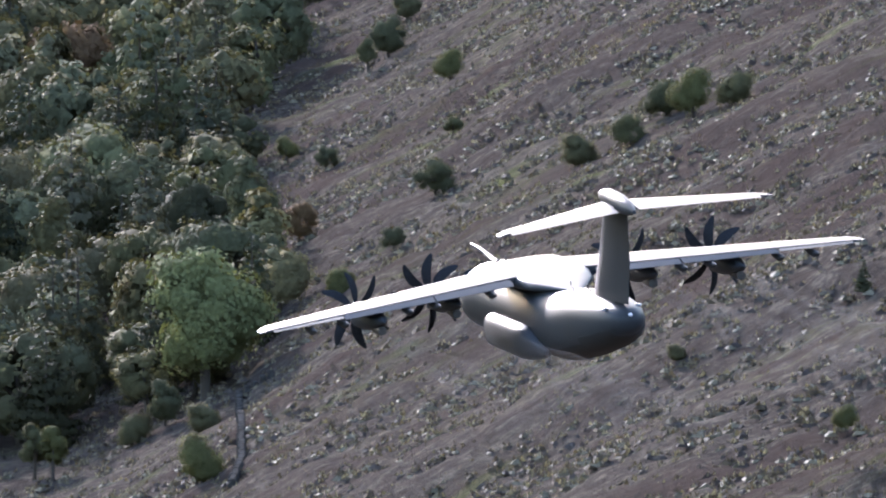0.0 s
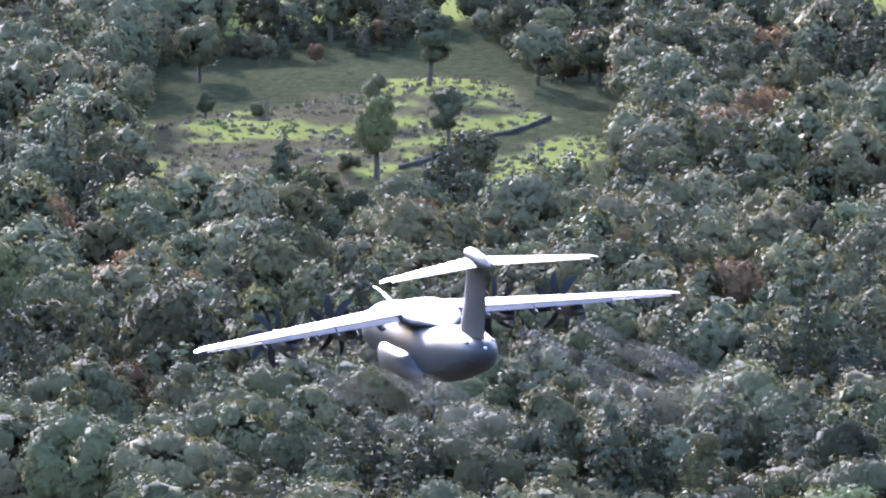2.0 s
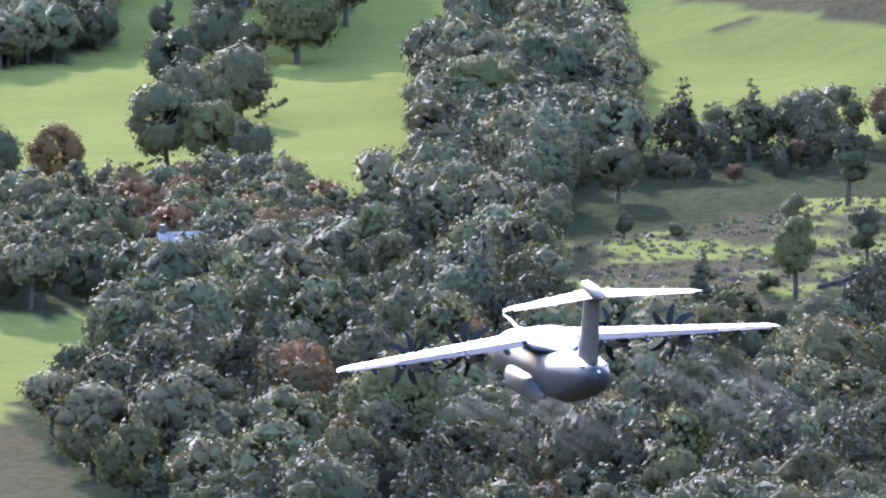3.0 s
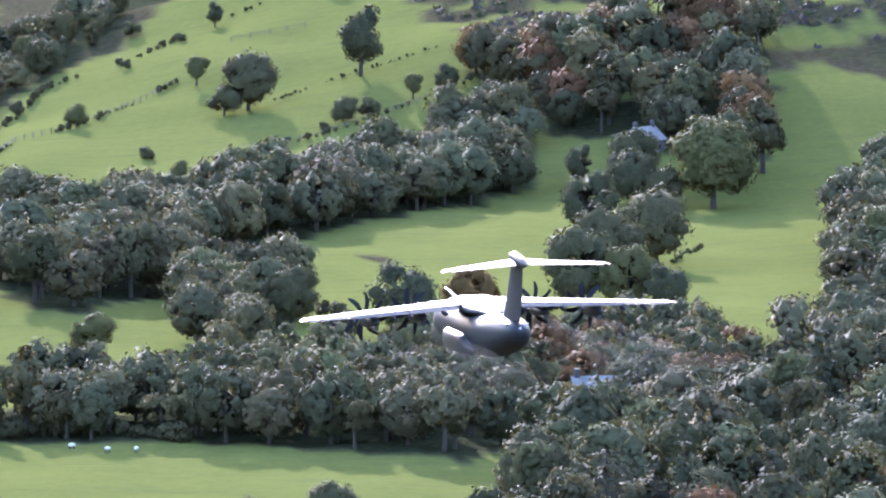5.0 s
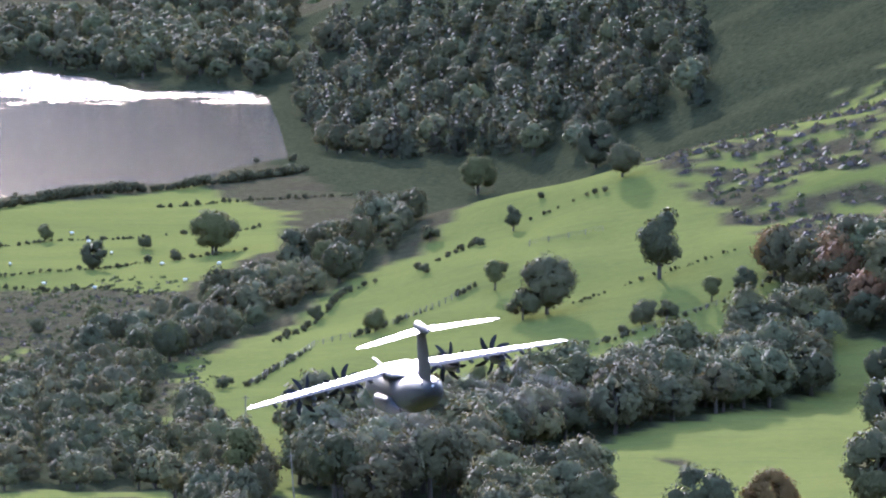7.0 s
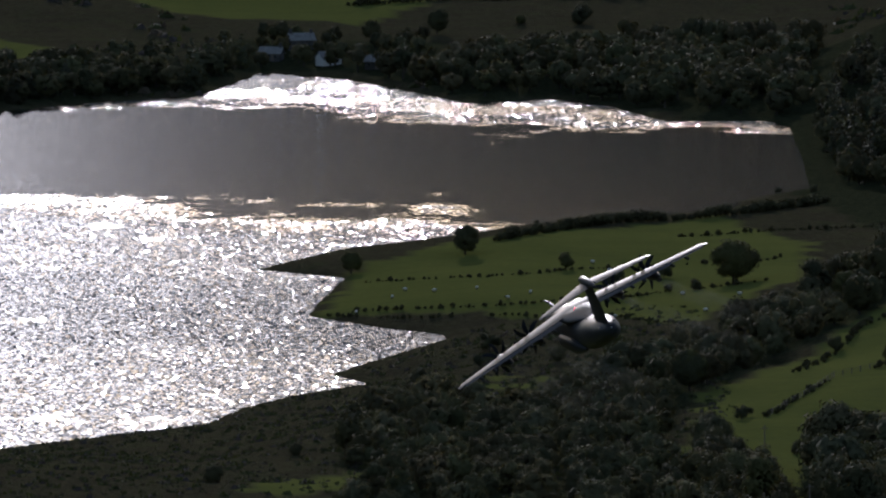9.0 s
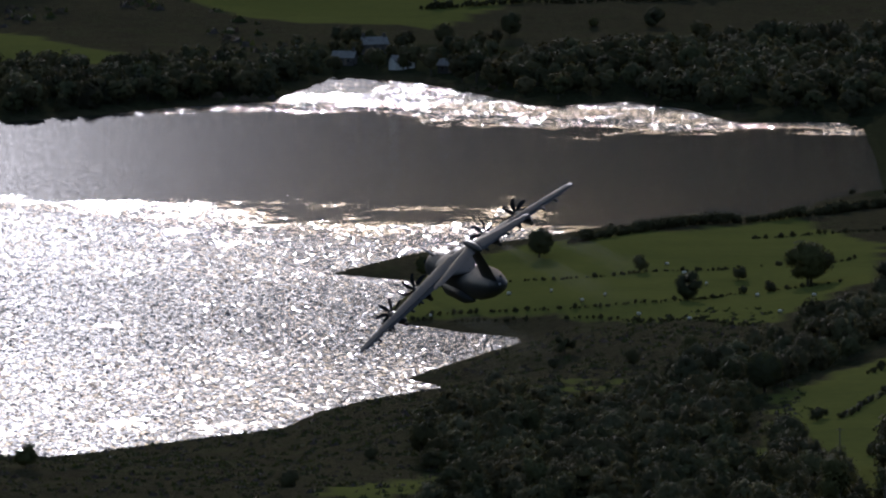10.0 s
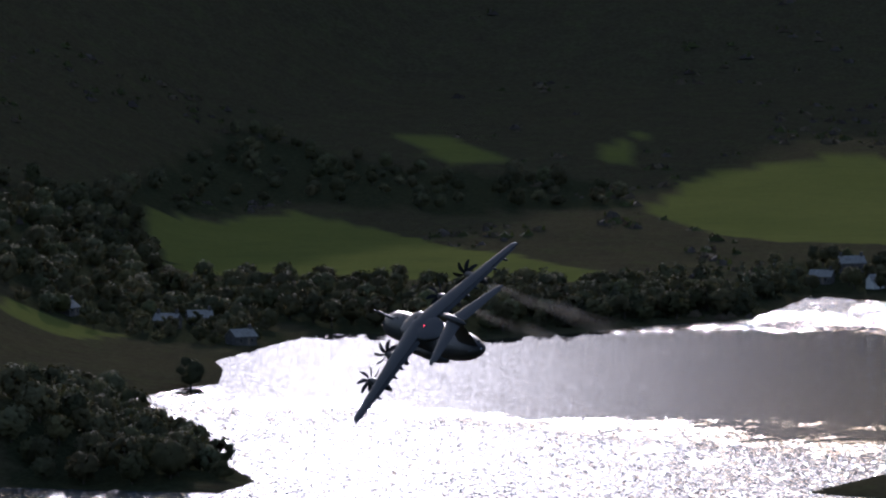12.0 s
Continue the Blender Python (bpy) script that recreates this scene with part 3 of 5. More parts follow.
MEADOW_TREES = [
    (224, 1688, 4.6, "ash"),
    (232, 1687, 2.7, "thorn"),
    (219, 1567, 9.7, "pine"),
    (235, 1585, 13.0, "birch"),
    (252, 1627, 10.2, "birch"),
    (231, 1748, 11.0, "ash"),
    (232, 1593, 3.6, "thorn"),
    (251, 1562, 4.0, "pine"),
    (237, 1552, 5.5, "pine"),
    (178, 1690, 8.1, "birch"),
    (172, 1695, 8.5, "oak"),
    (153, 1535, 4.6, "ash"),
    (140, 1359, 8.2, "pine"),
    (201, 1521, 5.4, "pine"),
    (160, 1352, 12.3, "oak"),
    (153, 1369, 16.6, "oak"),
    (263, 1719, 13.5, "birch"),
    (248, 1668, 9.3, "birch"),
    (182, 1576, 6.0, "rust"),
    (132, 1307, 3.6, "rust"),
]
HILLSIDE_TREES = [
    (198, 1029, 15.4, "sycamore"),
    (179, 935, 5.2, "thorn"),
    (238, 1113, 4.6, "thorn"),
    (240, 1056, 4.1, "thorn"),
    (244, 1051, 3.8, "thorn"),
    (250, 1050, 5.4, "thorn"),
    (250, 1062, 4.9, "thorn"),
    (252, 1042, 3.9, "thorn"),
    (228, 1134, 4.8, "rust"),
    (213, 1040, 3.6, "oak"),
    (192, 1018, 5.3, "ash"),
    (192, 998, 3.6, "thorn"),
    (276, 1330, 4.8, "birch"),
    (269, 1250, 4.2, "thorn"),
    (280, 1337, 5.5, "oak"),
    (293, 1388, 4.3, "oak"),
    (254, 1179, 2.4, "thorn"),
    (251, 1256, 3.2, "thorn"),
    (250, 1228, 3.1, "thorn"),
    (196, 828, 1.7, "thorn"),
    (208, 818, 2.7, "pine"),
    (189, 748, 2.1, "thorn"),
    (228, 1086, 2.8, "thorn"),
    (189, 1019, 3.6, "thorn"),
    (180, 1020, 6.2, "birch"),
    (181, 1016, 5.7, "birch"),
]
LAKESIDE_TREES = [
    (21, 2673, 7.8, "oak"),
    (-6, 2653, 6.0, "oak"),
    (53, 2517, 7.3, "oak"),
    (82, 2561, 10.5, "oak"),
    (66, 2581, 3.8, "thorn"),
    (44, 2621, 4.6, "thorn"),
    (66, 2537, 2.3, "thorn"),
    (72, 2537, 3.2, "thorn"),
    (19, 3599, 8.8, "oak"),
    (46, 3628, 3.6, "oak"),
    (65, 3636, 6.6, "oak"),
    (66, 3644, 7.3, "oak"),
    (46, 3632, 3.5, "thorn"),
    (72, 3846, 10.0, "oak"),
    (83, 3850, 8.7, "oak"),
    (23, 3720, 3.0, "thorn"),
    (-5, 3732, 11.6, "birch"),
    (102, 2989, 1.9, "thorn"),
    (105, 2941, 2.1, "thorn"),
    (114, 2929, 2.6, "thorn"),
    (40, 2821, 1.4, "thorn"),
    (-208, 2867, 8.6, "oak"),
    (-200, 3052, 9.2, "oak"),
    (-181, 2688, 10.8, "oak"),
    (-169, 2700, 5.4, "thorn"),
    (-250, 3247, 7.3, "oak"),
]
REEDBED_TREES = [
    (-77, 2036, 5.1, "thorn"),
    (62, 2076, 8.8, "oak"),
    (-29, 1984, 4.2, "thorn"),
    (71, 2156, 2.7, "thorn"),
    (32, 2176, 4.4, "thorn"),
    (41, 2184, 6.0, "oak"),
    (50, 2216, 5.6, "oak"),
    (82, 2356, 8.3, "oak"),
    (62, 2220, 8.9, "oak"),
    (17, 1944, 3.9, "thorn"),
    (-15, 2060, 3.1, "thorn"),
    (24, 2373, 4.8, "thorn"),
    (50, 2320, 7.0, "thorn"),
    (21, 2305, 3.2, "thorn"),
    (38, 2324, 4.1, "thorn"),
    (42, 2232, 4.5, "thorn"),
    (75, 2347, 6.5, "oak"),
    (62, 2219, 8.9, "oak"),
    (63, 2099, 5.3, "oak"),
    (81, 2383, 6.0, "oak"),
    (154, 2781, 10.7, "oak"),
    (182, 2761, 12.5, "oak"),
    (164, 2402, 8.4, "oak"),
    (91, 2379, 5.4, "oak"),
    (100, 2395, 6.6, "oak"),
    (127, 2658, 6.9, "oak"),
    (121, 2666, 4.7, "oak"),
]

HOUSE_PLACES = [(-24, 3533), (-33, 3516), (-15, 3497), (0, 3478), (-197, 3227), (-221, 3270), (-213, 3290), (-249, 3253)]
seed = 0
for group in (HILLSIDE_TREES, MEADOW_TREES, GARDEN_TREES, VALLEY_FLOOR_TREES, VALLEY_SLOPE_TREES, REEDBED_TREES, LAKESIDE_TREES):
    for x, y, tall, kind in group:
        tree(x, y, tall, kind, seed)
        seed += 1

SINGLE = np.array([(r[0], r[1]) for g in (HILLSIDE_TREES, MEADOW_TREES, GARDEN_TREES, VALLEY_FLOOR_TREES, VALLEY_SLOPE_TREES, REEDBED_TREES, LAKESIDE_TREES, HOUSE_PLACES) for r in g])


def scatter(poly, gap, rng, reaches=(1.0, 1.015)):
    """Places at least about gap apart inside a plan outline."""
    px, py = [p[0] for p in poly], [p[1] for p in poly]
    gx, gy = np.meshgrid(np.arange(min(px), max(px), gap), np.arange(min(py), max(py), gap))
    x = gx.ravel() + rng.uniform(-0.42, 0.42, gx.size) * gap
    y = gy.ravel() + rng.uniform(-0.42, 0.42, gx.size) * gap
    ok = inside(poly, x, y)
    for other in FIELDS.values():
        for reach in reaches:  # trees cleared along the camera's sight lines, to keep fields in view
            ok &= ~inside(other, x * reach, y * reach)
    ok &= np.min(np.hypot(x[:, None] - SINGLE[:, 0], (y[:, None] - SINGLE[:, 1]) * 0.6), 1) > 3.5
    ok &= shore_distance(x, y) > 2
    return x[ok], y[ok]


def woodland(name, label, spots, kinds, leaves, leaf, tall, seed):
    """Many trees as one mass of leaves, trunks and limbs."""
    rng = np.random.RandomState(seed)
    shapes = [(k, tree_shape(k, seed * 13 + i, leaves, leaf, BALL if leaves > 1000 else OCTA)) for i, k in enumerate(kinds)]
    V, Fc, T, M, N, n = [], [], [], [], [], 0
    mats = [LEAF, NEEDLE, RUST, BARK]
    for x, y, z in zip(*spots, height(*spots)):
        k, (c, w, nr) = shapes[rng.randint(len(shapes))]
        shady = seed < 10 and waves(x, y, 150, 71) + 0.4 * waves(x, y, 50, 72) > 0.35
        if shady and rng.uniform() < 0.6 and any(q[0] == "pine" for q in shapes):  # stands of conifers
            k, (c, w, nr) = [q for q in shapes if q[0] == "pine"][0]
        h = rng.uniform(*tall) * (1.15 if k in ("pine", "birch") else 1) * (0.75 if k == "thorn" else 1)
        a = rng.uniform(0, 6.283)
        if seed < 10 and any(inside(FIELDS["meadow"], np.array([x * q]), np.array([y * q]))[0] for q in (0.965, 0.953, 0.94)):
            h *= 0.6  # shortened so that the low sun lights the meadow
        rot = np.array([[math.cos(a), -math.sin(a), 0], [math.sin(a), math.cos(a), 0], [0, 0, 1]]) * h * np.array([[1, 1, rng.uniform(0.85, 1.15)]]).T
        hue = np.array([rng.uniform(0.94, 1.14), 1.0, rng.uniform(0.86, 1.02)]) * rng.choice([0.7, 0.85, 1.0, 1.1, 1.35]) * (0.75 if shady else 1.05)
        turned = nr @ (rot / h).T
        for (v, f), m, q in ((c, {"pine": 1, "rust": 2}.get(k, 0), turned), (w, 3, np.zeros(w[0].shape))):
            N.append(q)
            V.append(v @ rot.T + (x, y, z - 0.1))
            Fc.append(f + n)
            T.append(np.broadcast_to(hue, v.shape))
            M.append(np.full(len(f), m))
            n += len(v)
    if V:
        me = mesh_from(name, np.concatenate(V), np.concatenate(Fc), mats, np.concatenate(T), True, np.concatenate(M), np.concatenate(N))
        tagged(new(name, me), label, "woodland", kind="stuff")


rng = np.random.RandomState(5)
# reaches below 1 also clear trees that would shade fields from behind
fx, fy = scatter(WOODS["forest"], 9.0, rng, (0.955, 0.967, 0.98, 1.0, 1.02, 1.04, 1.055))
near = fy < 1260
woodland("near_wood", "mixed oak, birch and conifer wood on the valley side", (fx[near], fy[near]), ["oak", "oak", "ash", "birch", "pine", "pine", "oak", "ash"], 1900, 0.023, (8, 14.5), 3)
woodland("valley_wood", "dense mixed woodland of oak, ash and conifers", (fx[~near], fy[~near]), ["oak", "oak", "ash", "oak", "pine", "birch", "oak", "oak", "ash", "oak", "ash", "rust", "oak", "ash"], 900, 0.032, (6.5, 14), 4)
for i, (key, gap, tall, kinds) in enumerate([
        ("foot", 7.5, (9, 13), ["oak", "oak", "ash", "oak"]), ("clump", 8.5, (9, 14), ["oak", "oak", "ash"]),
        ("hedge_wood", 8, (8, 12), ["oak", "ash", "oak", "birch"]), ("upper", 8.5, (9, 14), ["oak", "oak", "ash", "rust"]),
        ("behind", 10, (6, 9), ["oak", "thorn", "oak"]), ("west", 8, (6, 10), ["oak", "ash", "oak"]),
        ("village_wood", 8, (7, 10), ["oak", "ash", "rust", "oak"]), ("mid", 9, (8, 11), ["oak", "ash", "oak"]),
        ("spinney", 8.5, (9, 14), ["oak", "oak", "ash"]), ("reed_wood", 9, (5, 8), ["oak", "thorn", "ash"]), ("marsh_wood", 8.5, (5, 8.5), ["oak", "thorn", "ash", "oak"])]):
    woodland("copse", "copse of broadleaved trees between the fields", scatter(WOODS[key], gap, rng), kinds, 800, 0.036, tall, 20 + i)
# on the far right hill, dark pines are added in place of shade
for i, (key, gap, tall, kinds) in enumerate([
        ("far_left", 10, (7, 11), ["oak", "oak", "pine"]), ("far_mid", 10, (7, 11), ["oak", "ash", "oak"]),
        ("far_hill", 12, (6, 10), ["oak", "oak", "ash"]), ("slope_wood", 17, (5, 8), ["oak", "thorn"]),
        ("right_dark", 9.5, (7, 11), ["pine", "pine", "oak"]), ("promontory", 10, (7, 11), ["oak", "oak"]), ("shore_village", 11, (5, 8), ["oak", "thorn", "ash"]), ("inn_wood", 12, (5, 8), ["oak", "ash"])]):
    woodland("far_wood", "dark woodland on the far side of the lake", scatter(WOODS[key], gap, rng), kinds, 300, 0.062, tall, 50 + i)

# ---- hedges, walls, fences ----
FENCES = {
    "a": [(75, 2155), (91, 2231), (108, 2258), (127, 2297)],
    "d": [(140, 2333), (148, 2333), (159, 2336)],
    "f": [(143, 2196), (162, 2215), (177, 2234), (183, 2242)],
    "g": [(68, 1955), (77, 1978)],
    "h": [(66, 1826), (73, 1842)],
    "i": [(107, 1912), (112, 1904), (115, 1896)],
}
# "spur" is a hedge in place of a ditch, "field" and "line" of walls
HEDGES = {
    "mid": [(75, 2155), (91, 2231), (108, 2258), (127, 2297)],
    "edge": [(143, 2196), (162, 2215), (177, 2234), (183, 2242)],
    "field": [(195, 1957), (204, 1993)],
    "line": [(150, 1785), (169, 1859)],
    "spur": [(144, 2252), (159, 2268), (180, 2275)],
    "upper": [(84, 2247), (102, 2331), (119, 2342), (138, 2382), (155, 2389), (167, 2389)],
    "shore_a": [(-2, 2618), (25, 2601), (45, 2621), (77, 2640), (97, 2663)],
    "shore_b": [(-5, 2530), (26, 2513), (47, 2508), (64, 2536), (90, 2551)],
    "shore_c": [(29, 2706), (55, 2781), (91, 2812), (116, 2883)],
    "shore_d": [(73, 2732), (100, 2763), (129, 2786)],
    "low": [(46, 1607), (70, 1621), (90, 1596)],
    "low_b": [(76, 1742), (88, 1729), (102, 1736)],
    "far_a": [(-1, 3820), (39, 3829), (99, 3858)],
    "far_b": [(-9, 3704), (29, 3720), (97, 3757)],
    "shore_e": [(-11, 2528), (8, 2508), (33, 2496), (66, 2416)],
}
WALLS = {
    "slope": [(201, 1013), (198, 1013), (189, 966), (183, 935), (179, 919)],
    "meadow": [(240, 1596), (253, 1627), (274, 1669)],
}
SHEEP = [(-4.5, 2526.0), (6.6, 2573.9), (13.2, 2557.7), (22.9, 2557.4), (50.8, 2640.7), (54.2, 2612.4), (58.4, 2568.2), (51.9, 2444.1), (41.6, 2488.5), (34.7, 2529.0), (68.8, 2523.7), (71.6, 2443.5), (3.6, 2549.9), (29.5, 2521.1), (80.4, 2487.4), (13.4, 2866.3), (77.6, 1584.8), (73.0, 1593.1), (94.2, 1607.8), (53.2, 1799.4), (52.3, 1799.4), (81.7, 1584.5)]


def along(points, step, wander=0.0, seed=0):
    """Places every step metres along a line on the ground."""
    rng = np.random.RandomState(seed)
    out = []
    for (ax, ay), (bx, by) in zip(points, points[1:]):
        n = max(1, int(math.hypot(bx - ax, by - ay) / step))
        for i in range(n):
            s = i / n
            out.append((ax + (bx - ax) * s + rng.uniform(-wander, wander), ay + (by - ay) * s + rng.uniform(-wander, wander)))
    return np.array(out)


def hedge(points, tall, step, seed, label, gaps):
    """A field hedge: bushes grown into one another, with gaps."""
    rng = np.random.RandomState(seed)
    spots = along(points, step, 0.9, seed)
    spots = spots[(rng.uniform(size=len(spots)) > 0.12) & (waves(spots[:, 0] * 3, spots[:, 1], 60, seed) > gaps)]
    shapes = [tree_shape("thorn", seed * 5 + i, 150, 0.13, OCTA) for i in range(4)]
    V, Fc, T, M, n = [], [], [], [], 0
    for (x, y), z in zip(spots, height(spots[:, 0], spots[:, 1])):
        c, w, nr = shapes[rng.randint(4)]
        h = tall * rng.choice([0.6, 0.8, 0.9, 1.0, 1.3, 1.7])
        for (v, f), m in ((c, 0), (w, 1)):
            V.append(v * h + (x, y, z - 0.05))
            Fc.append(f + n)
            T.append(np.broadcast_to(np.array([1.0, 0.95, 0.9]) * rng.uniform(0.7, 1.1), v.shape))
            M.append(np.full(len(f), m))
            n += len(v)
    me = mesh_from("hedge", np.concatenate(V), np.concatenate(Fc), [LEAF, BARK], np.concatenate(T), which=np.concatenate(M))
    tagged(new("hedge", me), label, "hedge", "field hedges", kind="stuff")


for i, (key, points) in enumerate(HEDGES.items()):
    hedge(points, {"upper": 1.1, "spur": 0.5, "field": 0.6, "line": 0.5, "low": 2.2, "shore_c": 2.0, "far_a": 2.0, "far_b": 1.8, "shore_a": 0.8, "shore_b": 0.8, "shore_d": 0.9, "shore_e": 0.7, "mid": 1.0, "edge": 1.0}.get(key, 1.2), {"upper": 2.3, "mid": 2.4, "edge": 2.3}.get(key, 1.0), 300 + i, "dark field hedge of grown-together bushes", -0.35 if key in ("upper", "mid", "edge") else -1.2)


def stone_wall(points, seed):
    """A dry stone wall: courses of uneven stones with a coping."""
    rng = np.random.RandomState(seed)
    root = tagged(new("dry_stone_wall"), "grey dry stone wall between rough pastures", "stone wall", "field walls")
    box = np.array([(-1, -1, -1), (1, -1, -1), (1, 1, -1), (-1, 1, -1), (-1, -1, 1), (1, -1, 1), (1, 1, 1), (-1, 1, 1)], float)
    quads = np.array([(0, 3, 2, 1), (4, 5, 6, 7), (0, 1, 5, 4), (1, 2, 6, 5), (2, 3, 7, 6), (3, 0, 4, 7)])
    spots = along(points, 0.75, 0.06, seed)
    zs = height(spots[:, 0], spots[:, 1])
    x0, y0 = spots[0]
    for name, levels in (("courses", (0.08, 0.3)), ("coping", (0.52,))):
        V, Fc = [], []
        for (x, y), z in zip(spots, zs):
            for lv in levels:
                half = np.array([0.3 - 0.1 * lv, 0.3 - 0.1 * lv, 0.15 if lv < 0.5 else 0.1]) * rng.uniform(0.8, 1.2, 3)
                a = rng.uniform(-0.4, 0.4)
                rot = np.array([[math.cos(a), -math.sin(a), 0], [math.sin(a), math.cos(a), 0], [0, 0, 1]])
                V.append((box * (1 + rng.uniform(-0.12, 0.12, box.shape)) * half) @ rot.T + (x, y, z + lv + rng.uniform(-0.04, 0.04)))
                Fc.append(quads + 8 * len(Fc))
        ob = new(name, mesh_from(name, np.concatenate(V), np.concatenate(Fc), [STONE]))
        tagged(ob, kind="stuff").parent = root


for i, (key, points) in enumerate(WALLS.items()):
    stone_wall(points, 400 + i)


def box_mesh(name, sx, sy, sz, mat, z0=0.0, taper=1.0):
    """A block on the ground with softened edges."""
    bm = bmesh.new()
    bmesh.ops.create_cube(bm, size=1)
    for v in bm.verts:
        k = taper if v.co.z > 0 else 1
        v.co = (v.co.x * sx * k, v.co.y * sy * k, (v.co.z + 0.5) * sz + z0)
    bmesh.ops.bevel(bm, geom=bm.edges[:], offset=min(sx, sy, sz) * 0.06, segments=1, affect="EDGES")
    me = bpy.data.meshes.new(name)
    bm.to_mesh(me)
    bm.free()
    me.materials.append(mat)
    return me


POST = box_mesh("post", 0.16, 0.16, 1.35, TIMBER, -0.15, 0.85)


def fence(points, seed):
    root = tagged(new("wire_fence"), "weathered timber post and wire fence across pasture", "fence", "field fences")
    spots = along(points, 3.2, 0.1, seed)
    zs = height(spots[:, 0], spots[:, 1])
    for (x, y), z in zip(spots, zs):
        ob = new("post", POST)
        ob.location, ob.rotation_euler = (x, y, z), (0, 0.03 * math.sin(x * 9), x)
        ob.parent = root
    for lv in (0.45, 0.8, 1.1):
        pieces = [limb((*a, za + lv), (*b, zb + lv), 0.02, 0.02, 4) for a, za, b, zb in zip(spots, zs, spots[1:], zs[1:])]
        if pieces:
            ob = new("wire", mesh_from("wire", *joined(pieces), [TIMBER]))
            ob.parent = root


for i, (key, points) in enumerate(FENCES.items()):
    fence(points, 500 + i)


# ---- houses ----
def house(x, y, turn, wide, deep, tall, rise, wall, label, chimneys=1, wing=0.0):
    """A gabled house: ridge along its width."""
    root = tagged(new("house"), label, "house", "valley houses")
    root.location, root.rotation_euler[2] = (x, y, float(height(x, y)) - 0.3), radians(turn)

    def sub(name, me, parent, place=(0, 0, 0), words=""):
        ob = new(name, me)
        ob.location, ob.parent = place, parent
        if words:
            tagged(ob, words)
        return ob

    def block(px, py, w, d, h, r):
        v = [(-w / 2, -d / 2, 0), (w / 2, -d / 2, 0), (w / 2, d / 2, 0), (-w / 2, d / 2, 0), (-w / 2, -d / 2, h), (w / 2, -d / 2, h), (w / 2, d / 2, h), (-w / 2, d / 2, h), (-w / 2, 0, h + r), (w / 2, 0, h + r)]
        f = [(0, 1, 5, 4), (2, 3, 7, 6), (1, 2, 6, 9, 5), (3, 0, 4, 8, 7), (0, 3, 2, 1)]
        me = bpy.data.meshes.new("wall")
        me.from_pydata(v, [], f)
        me.materials.append(wall)
        sub("wall", me, root, (px, py, 0))
        o, t = 0.35, 0.18
        roof = None
        for s in (-1, 1):
            e = (d / 2 + o) / (d / 2)
            q = [(-w / 2 - o, s * d / 2 * e, h + r - r * e), (w / 2 + o, s * d / 2 * e, h + r - r * e), (w / 2 + o, 0, h + r), (-w / 2 - o, 0, h + r)]
            v = [(a, b, c + 0.03) for a, b, c in q] + [(a, b, c + 0.03 + t) for a, b, c in q]
            me = bpy.data.meshes.new("roof_slope")
            me.from_pydata(v, [], [(0, 1, 2, 3), (7, 6, 5, 4), (0, 4, 5, 1), (1, 5, 6, 2), (2, 6, 7, 3), (3, 7, 4, 0)])
            me.materials.append(SLATE)
            roof = sub("roof_slope", me, root, (px, py, 0), "grey slate roof slope")
        return roof

    roof = block(0, 0, wide, deep, tall, rise)
    if wing:
        block(-wide / 2 + deep * 0.3, -deep * 0.45, deep * 0.7, deep * 0.9, tall * 0.8, rise * 0.8)
    for i in range(chimneys):
        cx = (wide / 2 - 0.6) * (1 if i == 0 else -1)
        sub("chimney", box_mesh("chimney", 0.8, 0.7, 1.9, wall, tall + rise - 0.6), root, (cx, 0, 0))
    n = max(2, int(wide / 3))
    for i in range(n):
        wx = -wide / 2 + wide * (i + 0.5) / n
        for lv in ((1.0,) if tall < 4 else (1.0, 3.5)):
            w = sub("window", box_mesh("window", 0.95, 0.08, 1.15, FRAME_AND_GLINT_WHITE if wide > 8.5 else TIMBER), root, (wx, -deep / 2 - 0.01, lv))
            sub("pane", box_mesh("pane", 0.78, 0.08, 0.98, GLASS), w, (0, -0.03, 0.08))
    sub("door", box_mesh("door", 0.95, 0.1, 2.0, TIMBER), root, (wide * 0.13, -deep / 2 - 0.03, 0.3))


house(156, 1653, 8, 12.5, 6.5, 3.4, 2.6, DARK_STONE, "dark stone cottage with slate roofs among garden trees", 2, 1.0)
house(178, 1683, 60, 7, 5, 2.6, 1.8, DARK_STONE, "small stone outbuilding with pale slate roof", 0)
house(209, 2156, 50, 7, 5, 3.0, 2.2, DARK_STONE, "stone farmhouse half hidden by tall trees", 2)
house(-24, 3533, 20, 8, 5, 3.4, 2, DARK_STONE, "stone lakeside inn with slate roof", 2)
house(-33, 3516, -15, 7, 4.5, 2.6, 1.8, DARK_STONE, "stone lakeside cottage with slate roof", 1)
# white walls here paint in the sun glints of the lakeside roofs
house(-15, 3497, 30, 7, 4.5, 2.6, 1.8, FRAME_AND_GLINT_WHITE, "boathouse at the lake's end, sun glints put into its white walls", 1)
house(0, 3478, -25, 6.5, 4.5, 2.6, 1.8, DARK_STONE, "stone cottage by the lake's wooded end", 1)
house(-197, 3227, 40, 7.5, 5, 2.8, 1.9, DARK_STONE, "stone house on the lake shore", 1)
house(-221, 3270, -20, 7, 4.5, 2.6, 1.8, DARK_STONE, "stone house by the shore road", 2)
house(-213, 3290, 15, 7, 4.5, 2.6, 1.8, DARK_STONE, "stone house with slate roof near trees", 1)
house(-249, 3253, 70, 7, 4.5, 2.6, 1.8, DARK_STONE, "small stone house on the wooded slope", 1)


